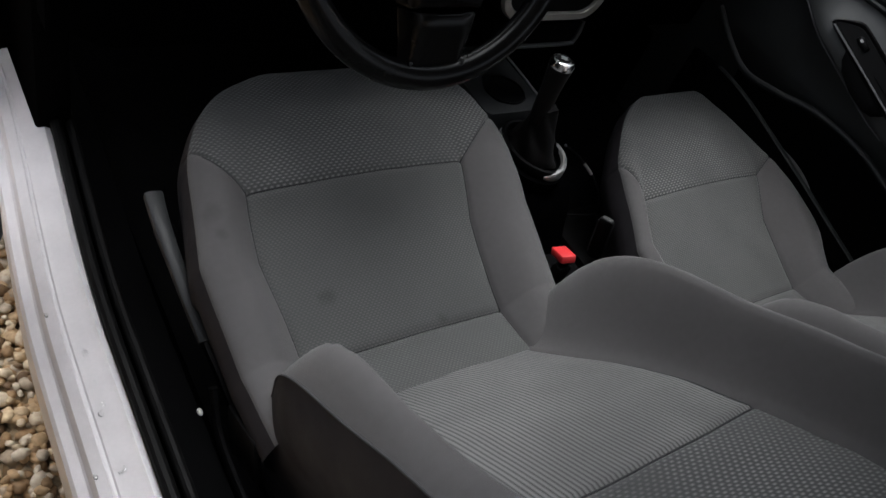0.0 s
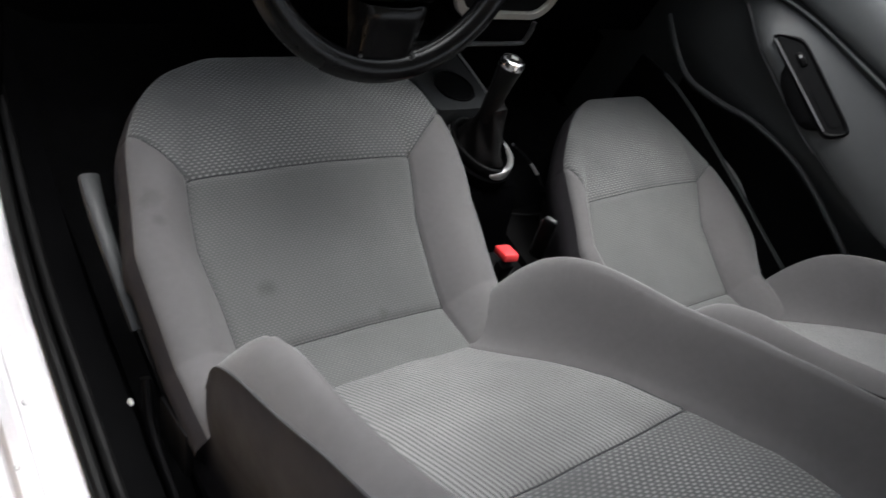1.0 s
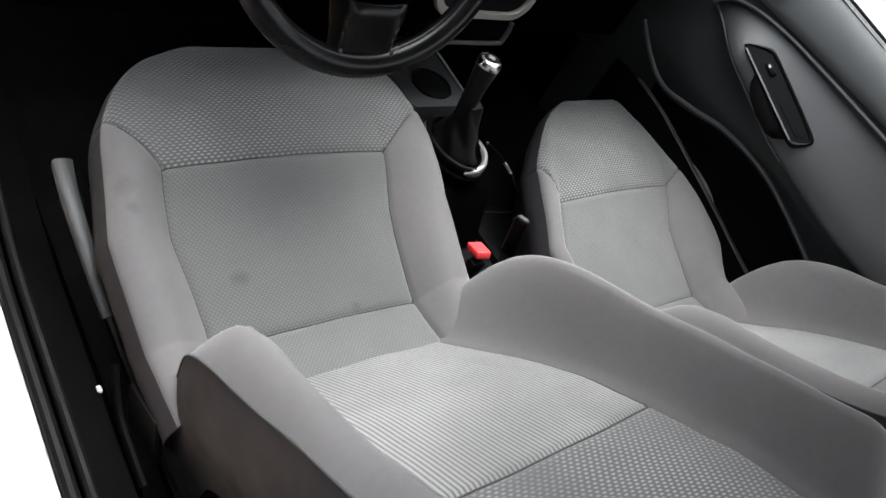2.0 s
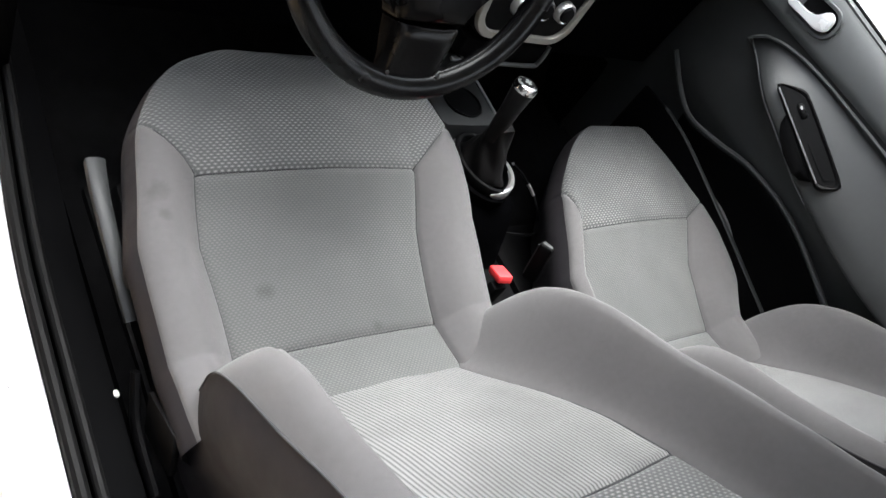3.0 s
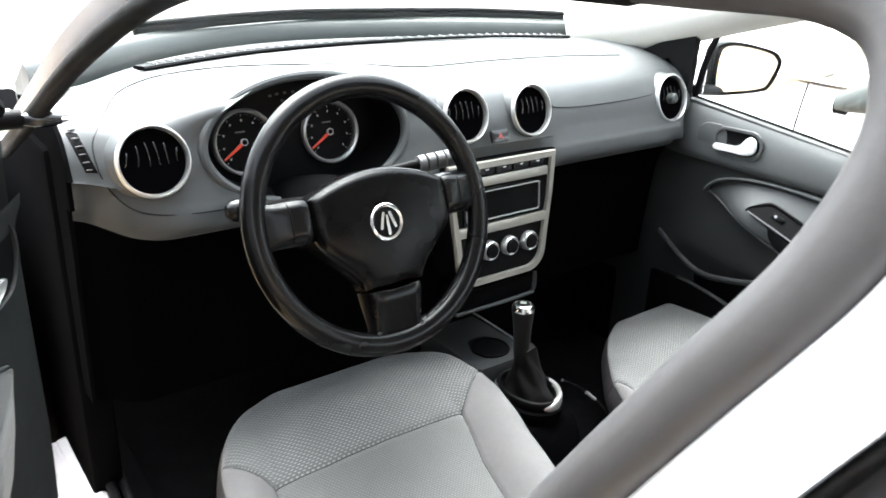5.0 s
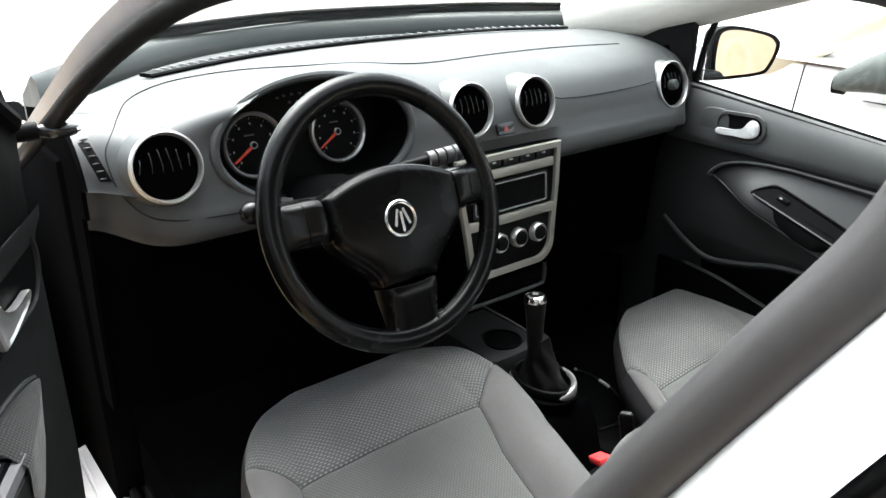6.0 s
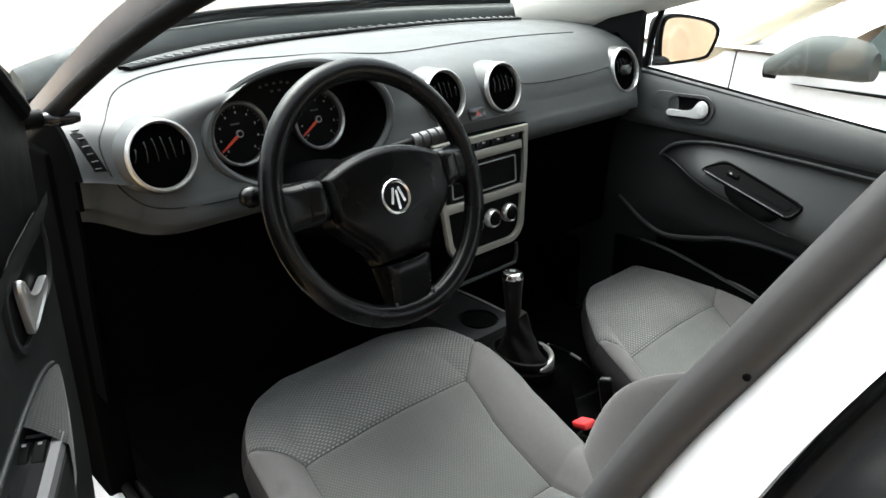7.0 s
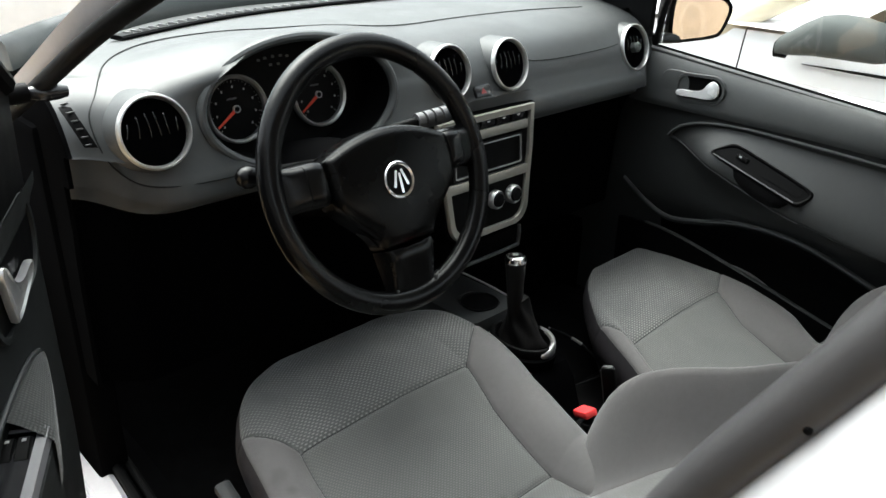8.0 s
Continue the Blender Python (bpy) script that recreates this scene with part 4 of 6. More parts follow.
# slotted demister grille along the windscreen
line = smooth_path([(-0.50, 0.962, 1.079), (-0.26, 1.068, 1.0785), (0.03, 1.116, 1.0785), (0.36, 1.105, 1.0785), (0.56, 1.035, 1.079)], 12)
grille = part("demister_grille", sweep(line, 0.0135, 0.0035, 8, squash=4), BLACK, dash, "black slotted demister grille")
for k in range(2, len(line) - 2):
    d = (line[k + 1] - line[k - 1]).normalized()
    side = Vector((d.y, -d.x, 0))
    part("fin", loft([[line[k] + side * s + Vector((0, 0, z)) - d * 0.0013, line[k] + side * s + Vector((0, 0, z)) + d * 0.0013, line[k] + side * s + Vector((0, 0, 0.0)) + d * 0.0013, line[k] + side * s - d * 0.0013] for s, z in ((-0.011, 0.0052), (0.010, 0.0052))]), FIN, grille)

# ---- steering wheel ----
WC, WT = Vector((-0.350, 0.494, 0.960)), radians(22)
WM = basis(WC, (1, 0, 0), (0, math.sin(WT), math.cos(WT)))
wheel = thing("steering_wheel", WC + Vector((0, 0.05, 0)), "black moulded steering wheel with a silver badge", "steering wheel", shift=(0.026, 0.031, -0.006))
RIM = 0.168
WM = WM @ Matrix.Diagonal((1.06, 1.06, 1.0, 1.0))
part("rim", sweep([WM @ Vector((RIM * math.cos(a), RIM * math.sin(a), 0)) for a in span(0, 2 * math.pi, 80)[:-1]], 0.0165, 0.0145, 16, closed=True, up=WM.to_3x3() @ Vector((0, 0, 1))), WHEEL_BLACK, wheel, "worn black wheel rim")


def pad(w_top, w_low, top, arch, low, z0, z1, edge):
    """A domed moulding with an arched upper edge that narrows downwards; edge is the width of its rounding."""
    def point(u, v):
        y = low + (top - arch * u * u - low) * v
        w = w_low + (w_top - w_low) * ss(0.0, 0.62, v)
        rim = min(1.0, (1 - abs(u)) * w / edge, v * (top - low) / edge, (1 - v) * (top - low) / edge)
        fall = 1 - math.sqrt(max(0.0, 1 - (1 - rim) ** 2))
        dome = (z1 - z0) * (1 - 0.30 * u * u) * (1 - 0.25 * (2 * v - 1) ** 2)
        return WM @ Vector((w * u, y, z0 + dome * (1 - fall)))
    ends = [1 - e for e in (0.0, 0.008, 0.02, 0.04, 0.07, 0.10, 0.14)]
    us = [-e for e in ends] + span(-0.8, 0.8, 21) + ends[::-1]
    vs = [1 - e for e in ends] + span(0.2, 0.8, 17) + ends[::-1]
    top_face = grid(point, us, vs)
    rim = [(u, 0.0) for u in us] + [(1.0, v) for v in vs[1:]] + [(u, 1.0) for u in us[-2::-1]] + [(-1.0, v) for v in vs[-2:0:-1]]
    back = WM.to_3x3() @ Vector((0, 0, -1))
    return merge(top_face, loft([[point(u, v) + back * d for u, v in rim] for d in (0.0, 0.030)]))


part("hub", pad(0.100, 0.043, 0.060, 0.026, -0.092, 0.014, 0.037, 0.012), HUB_BLACK, wheel, "smooth black hub pad with an arched top", 75)
part("hub_base", loft([[WM @ Vector((x * k, y * k, z)) for x, y in ((-0.100, 0.030), (0.0, 0.052), (0.100, 0.030), (0.098, -0.02), (0.045, -0.09), (-0.045, -0.09), (-0.098, -0.02))] for k, z in ((0.98, 0.008), (0.85, -0.02), (0.5, -0.04))]), BLACK, wheel)
for s in (-1, 1):
    rows = []
    for x, y0, hw, h in ((0.1015, 0.009, 0.029, 0.016), (0.102, 0.009, 0.0300, 0.0215), (0.104, 0.009, 0.0305, 0.0232), (0.114, 0.010, 0.0305, 0.0228), (0.124, 0.010, 0.0300, 0.0212), (0.134, 0.010, 0.0295, 0.0182), (0.144, 0.010, 0.0295, 0.0145), (0.153, 0.010, 0.031, 0.0110), (0.160, 0.010, 0.034, 0.006)):
        rows.append([WM @ Vector((s * x, y0 + hw * c, -0.010 + (h + 0.010) * (1 - abs(c) ** 5) ** 0.5)) for c in span(-1, 1, 22)] + [WM @ Vector((s * x, y0 + hw * c, -0.014)) for c in (0.7, -0.7)])
    part("spoke_cover", loft(rows), WHEEL_BLACK, wheel, "black side spoke cover", 50)
    part("spoke_groove", sweep([WM @ Vector((s * 0.1275, 0.010 + 0.029 * c, -0.0100 + 0.0303 * (1 - abs(c) ** 5) ** 0.5)) for c in span(-0.97, 0.97, 18)], 0.0008, 0.0008, 6), BLACK, wheel)
rows = []
for y, w, h in ((-0.0945, 0.044, 0.012), (-0.0955, 0.0445, 0.022), (-0.099, 0.0442, 0.0245), (-0.112, 0.043, 0.0225), (-0.126, 0.041, 0.0185), (-0.140, 0.0395, 0.0140), (-0.150, 0.040, 0.0100), (-0.158, 0.043, 0.006)):
    rows.append([WM @ Vector((w * c, y, -0.010 + (h + 0.010) * (1 - abs(c) ** 7) ** 0.5)) for c in span(-1, 1, 22)] + [WM @ Vector((w * c, y, -0.014)) for c in (0.7, -0.7)])
part("lower_spoke", loft(rows), WHEEL_BLACK, wheel, "square black lower spoke", 50)
for s in (-1, 1):
    part("spoke_screw", lathe([(0.0, 0.0), (0.0026, 0.0), (0.0024, 0.001), (0.0, 0.0013)], WM @ Matrix.Translation((s * 0.034, -0.150, 0.0100)), 14), DOOR_GREY, wheel, "small grey screw")
bm_ = WM @ Matrix.Translation((-0.008, -0.010, 0.0360))
badge = part("badge", lathe([(0.0, 0.0), (0.0240, 0.0), (0.0240, 0.003), (0.0225, 0.0045), (0.0200, 0.003), (0.0, 0.003)], bm_, 36), CHROME, wheel, "round silver badge")
part("badge_inlay", lathe([(0.0, 0.003), (0.0190, 0.003), (0.0190, 0.0038), (0.0, 0.0042)], bm_, 30), BLACK, badge)
for bx, by, ang in ((-0.0075, 0.002, -18), (0.0075, 0.002, 18), (0.0, -0.004, 0)):
    part("badge_bar", plate(rounded(0.004, 0.026 - abs(ang) * 0.0002, 0.001, 2), bm_ @ Matrix.Translation((bx, by, 0.004)) @ Matrix.Rotation(radians(ang), 4, "Z"), 0.0012), CHROME, badge)
col = thing("steering_column", WC + Vector((0, 0.15, -0.08)), "black plastic steering column shroud with stalks", "steering column", shift=(0.024, 0.029, -0.004))
part("shroud", loft([[WC + Vector((0.058 * math.cos(a) * k, y, dz + 0.055 * k * math.sin(a))) for a in span(0, 2 * math.pi, 20)[:-1]] for y, dz, k in ((0.045, -0.022, 0.85), (0.08, -0.03, 1.05), (0.16, -0.05, 1.15), (0.30, -0.09, 1.1))]), DASH_LOW, col)
sp0, sp1 = WC + Vector((0.066, 0.078, 0.030)), WC + Vector((0.152, 0.062, 0.040))
stalk = part("stalk", sweep([sp0, sp0.lerp(sp1, 0.5), sp1], lambda t: 0.0070 + 0.0025 * t, None, 14), BLACK, col, "black wiper stalk with grey bands")
for k in range(4):
    part("stalk_band", sweep([sp0.lerp(sp1, 0.62 + 0.17 * k), sp0.lerp(sp1, 0.75 + 0.17 * k)], 0.0130, 0.0130, 16), GREY_LEVER, stalk)
part("stalk", sweep(smooth_path([WC + Vector((-0.05, 0.09, 0.0)), WC + Vector((-0.12, 0.085, 0.006)), WC + Vector((-0.160, 0.08, 0.010))], 6), 0.008, None, 10), BLACK, col, "black indicator stalk")
part("stalk_tip", lathe([(0.0, -0.016), (0.008, -0.015), (0.0135, -0.009), (0.0155, 0.0), (0.0135, 0.009), (0.008, 0.015), (0.0, 0.016)], basis(WC + Vector((-0.165, 0.08, 0.010)), (0, 1, 0), (0, 0, 1)), 24), WHEEL_BLACK, col)

# ---- centre stack ----
SM = basis((0.034, 0.648, 0.835), (1, 0, 0), (0, 0.10, 1.0))
stack = thing("centre_stack", (0.034, 0.66, 0.72), "warm silver framed centre stack with empty radio slot", "centre stack", shift=(0.022, 0.033, -0.004))


def shield(k):
    """Outline of the stack: wide at the top, narrower and rounded below."""
    top, bot, w1, w0, r = 0.112 - k, -0.122 + k, 0.131 - k, 0.110 - k, 0.045 - k * 0.6
    out = [(w1, top), (w1 - 0.3 * (w1 - w0), top - 0.08), (w0 + 0.3 * (w1 - w0), bot + r + 0.05)]
    out += [(w0 - r + r * math.cos(a), bot + r + r * math.sin(a)) for a in span(0, -math.pi / 2, 8)]
    left = [(-x, y) for x, y in out[::-1]]
    return out + left + [(-w1 * 0.5, top), (w1 * 0.5, top)]


part("stack_body", plate([(x * 1.03, y * 1.02) for x, y in shield(0)], SM @ Matrix.Translation((0, 0, -0.06)), 0.062), DASH_LOW, stack)
part("stack_frame", frame_plate(shield(0.0), shield(0.013), SM @ Matrix.Translation((0, 0, 0.002)), 0.009), SILVER, stack, "warm silver trim frame")
part("stack_face", plate(shield(0.012), SM, 0.004), BLACK, stack)
part("cross_bar", plate(rounded(0.222, 0.017, 0.003), SM @ Matrix.Translation((0, 0.075, 0.004)), 0.006, 0.001), SILVER, stack)
part("cross_bar", plate(rounded(0.216, 0.018, 0.003), SM @ Matrix.Translation((0, -0.014, 0.004)), 0.007, 0.001), SILVER, stack)
for k in range(5):
    b = part("switch", plate(rounded(0.036, 0.017, 0.003), SM @ Matrix.Translation((-0.084 + 0.042 * k, 0.095, 0.003)), 0.006, 0.001), GLOSS_BLACK, stack)
    part("switch_mark", plate(rounded(0.008, 0.003, 0.001), SM @ Matrix.Translation((-0.084 + 0.042 * k, 0.096, 0.0092)), 0.0004), PRINT, b)
slot = part("radio_slot", frame_plate(rounded(0.190, 0.064, 0.005, cy=0.030), rounded(0.176, 0.050, 0.004, cy=0.030), SM @ Matrix.Translation((0, 0, 0.003)), 0.006), GLOSS_BLACK, stack, "empty radio slot")
# walls coloured pale for the light that falls into the slot
part("slot_cavity", loft([[SM @ Vector((x, y, z)) for x, y in rounded(0.176 - g, 0.050 - g, 0.004, cy=0.030)] for z, g in ((0.0045, 0.0), (-0.030, 0.002))], caps=False), DOOR_SOFT, slot)
part("cavity_back", plate(rounded(0.174, 0.048, 0.004, cy=0.030), SM @ Matrix.Translation((0, 0, -0.031)), 0.001), DASH_LOW, slot)
part("slot_edge", frame_plate(rounded(0.181, 0.055, 0.005, cy=0.030), rounded(0.1765, 0.0505, 0.004, cy=0.030), SM @ Matrix.Translation((0, 0, 0.004)), 0.0065), SATIN, slot, "thin silver edge")
# added pale block stands in for the lit right side of the cavity
part("slot_lit_block", box(SM @ Vector((0.052, 0.024, -0.014)), (0.062, 0.034, 0.008), 0.002, SM.to_3x3() @ Matrix.Rotation(radians(-22), 3, "X")), DOOR_SOFT, slot, "grey block standing in for the lit slot interior")
for k in (-1, 0, 1):
    m = SM @ Matrix.Translation((0.016 + 0.050 * k, -0.058, 0.004))
    kn = part("control_knob", lathe([(0.019, 0.0), (0.0185, 0.010), (0.0165, 0.013), (0.014, 0.011), (0.0, 0.010)], m, 28), SATIN, stack, "silver ringed heater knob")
    part("knob_face", lathe([(0.0, 0.0115), (0.0138, 0.0115), (0.0125, 0.016), (0.0, 0.017)], m, 24), BLACK, kn)
part("ashtray", box((0.03, 0.662, 0.685), (0.19, 0.06, 0.04), 0.008), DASH_LOW, stack, "black pocket under the heater controls")
part("pocket_lip", sweep(smooth_path([(-0.075, 0.629, 0.664), (0.0, 0.628, 0.664), (0.105, 0.629, 0.664), (0.121, 0.630, 0.669), (0.125, 0.632, 0.690), (0.126, 0.634, 0.705)], 6), 0.0045, 0.0035, 8), DOOR_GREY, stack, "rounded lip of the pocket")
haz = part("hazard_switch", plate(rounded(0.040, 0.022, 0.003), basis((0.040, 0.690, 0.968), (1, 0, 0), (0, 0.45, 1.0)), 0.006, 0.001), GLOSS_BLACK, dash, "black hazard switch")
part("hazard_mark", plate([(-0.007, -0.005), (0.007, -0.005), (0, 0.006)], basis((0.040, 0.690, 0.968), (1, 0, 0), (0, 0.45, 1.0)) @ Matrix.Translation((0, 0, 0.0062)), 0.0004), HAZARD_RED, haz)

# ---- console ----
console = thing("centre_console", (0.03, 0.5, 0.35), "black plastic centre console with cup holder", "centre console", shift=(0.018, 0.020, -0.004))


def console_ring(y):
    z = 0.488 - 0.11 * ss(0.47, 0.38, y)
    w = 0.072 - 0.030 * ss(0.50, 0.40, y)
    c = 0.035
    return [(c - w, y, 0.30), (c - w, y, z - 0.02), (c - w + 0.012, y, z), (c + w - 0.012, y, z), (c + w, y, z - 0.02), (c + w, y, 0.30)]


part("console_body", loft([console_ring(y) for y in span(0.10, 0.80, 36)]), SHADE_BLACK, console)
CUP = Vector((0.042, 0.664, 0.550))
turns = span(0, 2 * math.pi, 49)[:-1]


def console_edge(a):
    """Where a line from the cup's centre meets the rounded edge of the raised console top."""
    c, d = math.cos(a), math.sin(a)
    reach = [(0.065 if c > 0 else 0.079) / max(abs(c), 1e-6), (0.136 if d > 0 else 0.060) / max(abs(d), 1e-6)]
    k = min(reach)
    return (c * k, d * k)


part("console_top", frame_plate([console_edge(a) for a in turns], [(0.0372 * math.cos(a), 0.0372 * math.sin(a)) for a in turns], Matrix.Translation(CUP - Vector((0, 0, 0.060))), 0.060), DOOR_GREY, console, "grained grey top with a round hole")
cup = part("cup_holder", lathe([(0.0395, 0.0), (0.0395, 0.002), (0.0385, 0.003), (0.0365, 0.002), (0.0350, -0.010), (0.0335, -0.056)], Matrix.Translation(CUP), 32, close=False), BLACK, console, "deep round cup holder")
part("cup_floor", lathe([(0.034, -0.056), (0.0, -0.0565)], Matrix.Translation(CUP), 28), BLACK, cup)
part("silver_edge", sweep([(0.108, 0.80, 0.552), (0.108, 0.71, 0.552), (0.106, 0.62, 0.55)], 0.002, 0.002, 6), SATIN, console)
shifter = thing("gear_lever", (0.035, 0.52, 0.48), "black gear lever with leather gaiter and chrome cap", "gear lever", shift=(0.016, 0.018, -0.002))
base = Vector((0.034, 0.540, 0.508))
def ring_arc(a0, a1, thick):
    """A tapering stretch of the rim round the gaiter."""
    pts = [base + Vector((0.050 * math.cos(radians(a)), 0.066 * math.sin(radians(a)), 0.012)) for a in span(a0, a1, 26)]
    return sweep(pts, lambda t: 0.0060, lambda t: 0.003 + thick * math.sin(math.pi * t) ** 0.6, 12, squash=2.6)


part("shifter_rim", sweep([base + Vector((0.049 * math.cos(a), 0.065 * math.sin(a), 0.012)) for a in span(0, 2 * math.pi, 48)[:-1]], 0.0055, 0.012, 12, closed=True, squash=2.6), BLACK, shifter)
part("shifter_ring", ring_arc(-112, 22, 0.0125), SATIN, shifter, "bright crescent of chrome and glint round the gaiter")
# this short arc is a glint on the rim, built as metal
part("shifter_ring", ring_arc(120, 172, 0.006), SATIN, shifter, "bright crescent of chrome and glint round the gaiter")
part("shifter_collar", lathe([(0.050, -0.12), (0.055, -0.04), (0.060, 0.002), (0.052, 0.008), (0.0, 0.006)], Matrix.Translation(base) @ Matrix.Diagonal((1, 1.25, 1, 1)), 36), DASH_LOW, shifter)
knob_at = Vector((0.012, 0.553, 0.700))
ax = (knob_at - base).normalized()
rings = []
for t in span(0, 1, 14):
    r = 0.024 * (1 - t) ** 1.5 + 0.0165
    c = base + Vector((0, 0, 0.012)) + (base + ax * 0.15 - base) * t * 0.66
    rings.append([c + Vector((r * (1 + 0.10 * math.sin(5 * a + 9 * t)) * math.cos(a), r * 1.25 * (1 + 0.08 * math.sin(4 * a + 6 * t)) * math.sin(a), 0.004 * math.sin(3 * a + 12 * t))) for a in span(0, 2 * math.pi, 36)[:-1]])
part("gaiter", loft(rings), LEATHER, shifter, "creased black leather gaiter")
KM = basis(knob_at, (1, 0, 0), ax.cross(Vector((1, 0, 0))))
if (KM.to_3x3() @ Vector((0, 0, 1))).dot(ax) < 0:
    KM = KM @ Matrix.Rotation(math.pi, 4, "X")
knob = part("knob", lathe([(0.013, -0.115), (0.015, -0.09), (0.0165, -0.05), (0.019, -0.02), (0.0205, -0.008), (0.0195, -0.002), (0.0, 0.0)], KM, 28), LEATHER, shifter, "black grip")
part("knob_cap", lathe([(0.0205, -0.008), (0.0208, -0.002), (0.018, 0.004), (0.0145, 0.0055), (0.0, 0.0055)], KM, 28), CHROME, knob, "chrome cap")
part("knob_inlay", lathe([(0.0, 0.0055), (0.0125, 0.0055), (0.0120, 0.0064), (0.0, 0.0066)], KM, 24), BLACK, knob)
for a in (-20, 20, 90):
    part("knob_mark", plate(rounded(0.0028, 0.013, 0.001, 2), KM @ Matrix.Translation((0, 0, 0.0066)) @ Matrix.Rotation(radians(a), 4, "Z"), 0.0006), SATIN, knob)
stand = thing("seat_belt_buckle", (0.02, 0.27, 0.45), "black seat belt buckle seen edge on, beside the passenger seat", "seat belt buckle", "seat belt buckles", shift=(0.041, 0.050, -0.020))
b0, b1 = Vector((0.016, 0.285, 0.500)), Vector((0.003, 0.318, 0.572))
BM2 = basis(b0.lerp(b1, 0.5), (0.35, -0.92, 0.2), b1 - b0)
part("buckle_body", box(BM2.translation, (0.026, (b1 - b0).length, 0.014), 0.006, BM2.to_3x3()), BLACK, stand)
part("buckle_edge", box(BM2 @ Vector((0, (b1 - b0).length / 2 - 0.001, 0)), (0.018, 0.004, 0.009), 0.0015, BM2.to_3x3()), DOOR_GREY, stand, "worn grey top edge")
part("buckle_edge", sweep([BM2 @ Vector((-0.012, y, 0.006)) for y in span(-0.03, 0.035, 8)], 0.0012, 0.0012, 6), DOOR_GREY, stand)
cable = thing("cable", (0.2, 0.55, 0.38), "thin black cable with a silver plug on the console side", "cable", shift=(0.030, 0.034, -0.004))
cp = smooth_path([(0.168, 0.568, 0.469), (0.180, 0.557, 0.463), (0.203, 0.545, 0.448), (0.222, 0.505, 0.425), (0.21, 0.45, 0.40), (0.13, 0.46, 0.395)], 8)
part("wire", sweep(cp, 0.0026, 0.0026, 8), BLACK, cable)
part("plug", sweep([(0.166, 0.570, 0.470), (0.169, 0.567, 0.468)], 0.0028, 0.0028, 10), GREY_LEVER, cable, "silver plug")
part("clip", sweep([cp[18], cp[20], cp[22]], 0.0032, 0.0035, 8), SATIN, cable, "silver sleeve")
buckle = thing("seat_belt_buckle", (-0.06, 0.31, 0.45), "black seat belt buckle with red release button", "seat belt buckle", "seat belt buckles", shift=(0.048, 0.041, -0.021))
BM = basis((-0.060, 0.314, 0.505), (0.97, -0.2, 0), (0, 0.25, 1))
part("buckle_body", box(BM @ Vector((0, -0.045, 0)), (0.030, 0.020, 0.075), 0.006), BLACK, buckle)
part("release_button", box(BM @ Vector((0, 0.004, 0)), (0.026, 0.038, 0.014), 0.003, Matrix.Rotation(radians(-25), 3, "X") @ Matrix.Rotation(radians(-15), 3, "Z")), RED, buckle, "red release button")

# ---- passenger door ----
pdoor = thing("door_1", (0.72, 0.2, 0.4), "closed passenger door with grey armrest and black grip tray", "car door", "front doors", "structure", shift=(-0.010, -0.005, 0.0))
DX = 0.672


def belt(y):
    return 0.9605 + 0.108 * (y - 0.45)


def panel_x(y, z):
    """Inner face of the door trim, hollowed below the arm rest, with a soft shoulder under the sill."""
    x = DX + 0.020 * ss(0.72, 0.45, z) + 0.010 * ss(0.96, 0.90, z) * ss(0.84, 0.90, z)
    hollow = ss(0.66, 0.58, z) * ss(0.78, 0.66, y)
    return x + 0.018 * hollow


part("door_panel", grid(lambda y, t: Vector((panel_x(y, 0.30 + (belt(y) - 0.30) * t), y, 0.30 + (belt(y) - 0.30) * t)), span(-0.40, 1.05, 90), span(0, 1, 60)), DOOR_GREY, pdoor, "dark grey door trim panel")
def upper_trim(y, t):
    """Soft rounded shoulder between the window and the armrest."""
    a = radians(-35 + 124 * t)
    zc = 0.885 - 0.015 * ss(0.5, -0.3, y)
    rise = (belt(y) + 0.003 - zc) if a > 0 else 0.034
    fade = ss(0.86, 0.70, y)
    return Vector((DX + 0.014 - (0.010 + 0.026 * fade) * math.cos(a), y, zc + rise * math.sin(a)))


part("upper_trim", grid(upper_trim, span(-0.40, 0.86, 50), span(0, 1, 24)), DOOR_SOFT, pdoor, "soft grey upper door trim", 60)
part("window_seal", sweep([(DX + 0.016, y, belt(y) + 0.004) for y in span(-0.40, 0.80, 20)], 0.003, 0.004, 8), RUBBER, pdoor)


LEAF_HIGH = ((-0.40, 0.835), (0.0, 0.842), (0.18, 0.848), (0.27, 0.852), (0.365, 0.855), (0.455, 0.857), (0.525, 0.854), (0.582, 0.845), (0.62, 0.829), (0.638, 0.812), (0.646, 0.800))
LEAF_LOW = ((-0.40, 0.640), (0.13, 0.655), (0.21, 0.665), (0.349, 0.694), (0.452, 0.731), (0.535, 0.761), (0.60, 0.784), (0.631, 0.795), (0.646, 0.799))


def leaf(y):
    """Lower and upper edge of the armrest swelling at y."""
    at = lambda table: float(np.interp(y, [a for a, b in table], [b for a, b in table]))
    soft = lambda table: (at(table) + 0.5 * float(np.interp(y - 0.02, [a for a, b in table], [b for a, b in table])) + 0.5 * float(np.interp(min(y + 0.02, 0.646), [a for a, b in table], [b for a, b in table]))) / 2
    k = ss(0.62, 0.55, y)
    return at(LEAF_LOW) * (1 - k) + soft(LEAF_LOW) * k, at(LEAF_HIGH) * (1 - k) + soft(LEAF_HIGH) * k


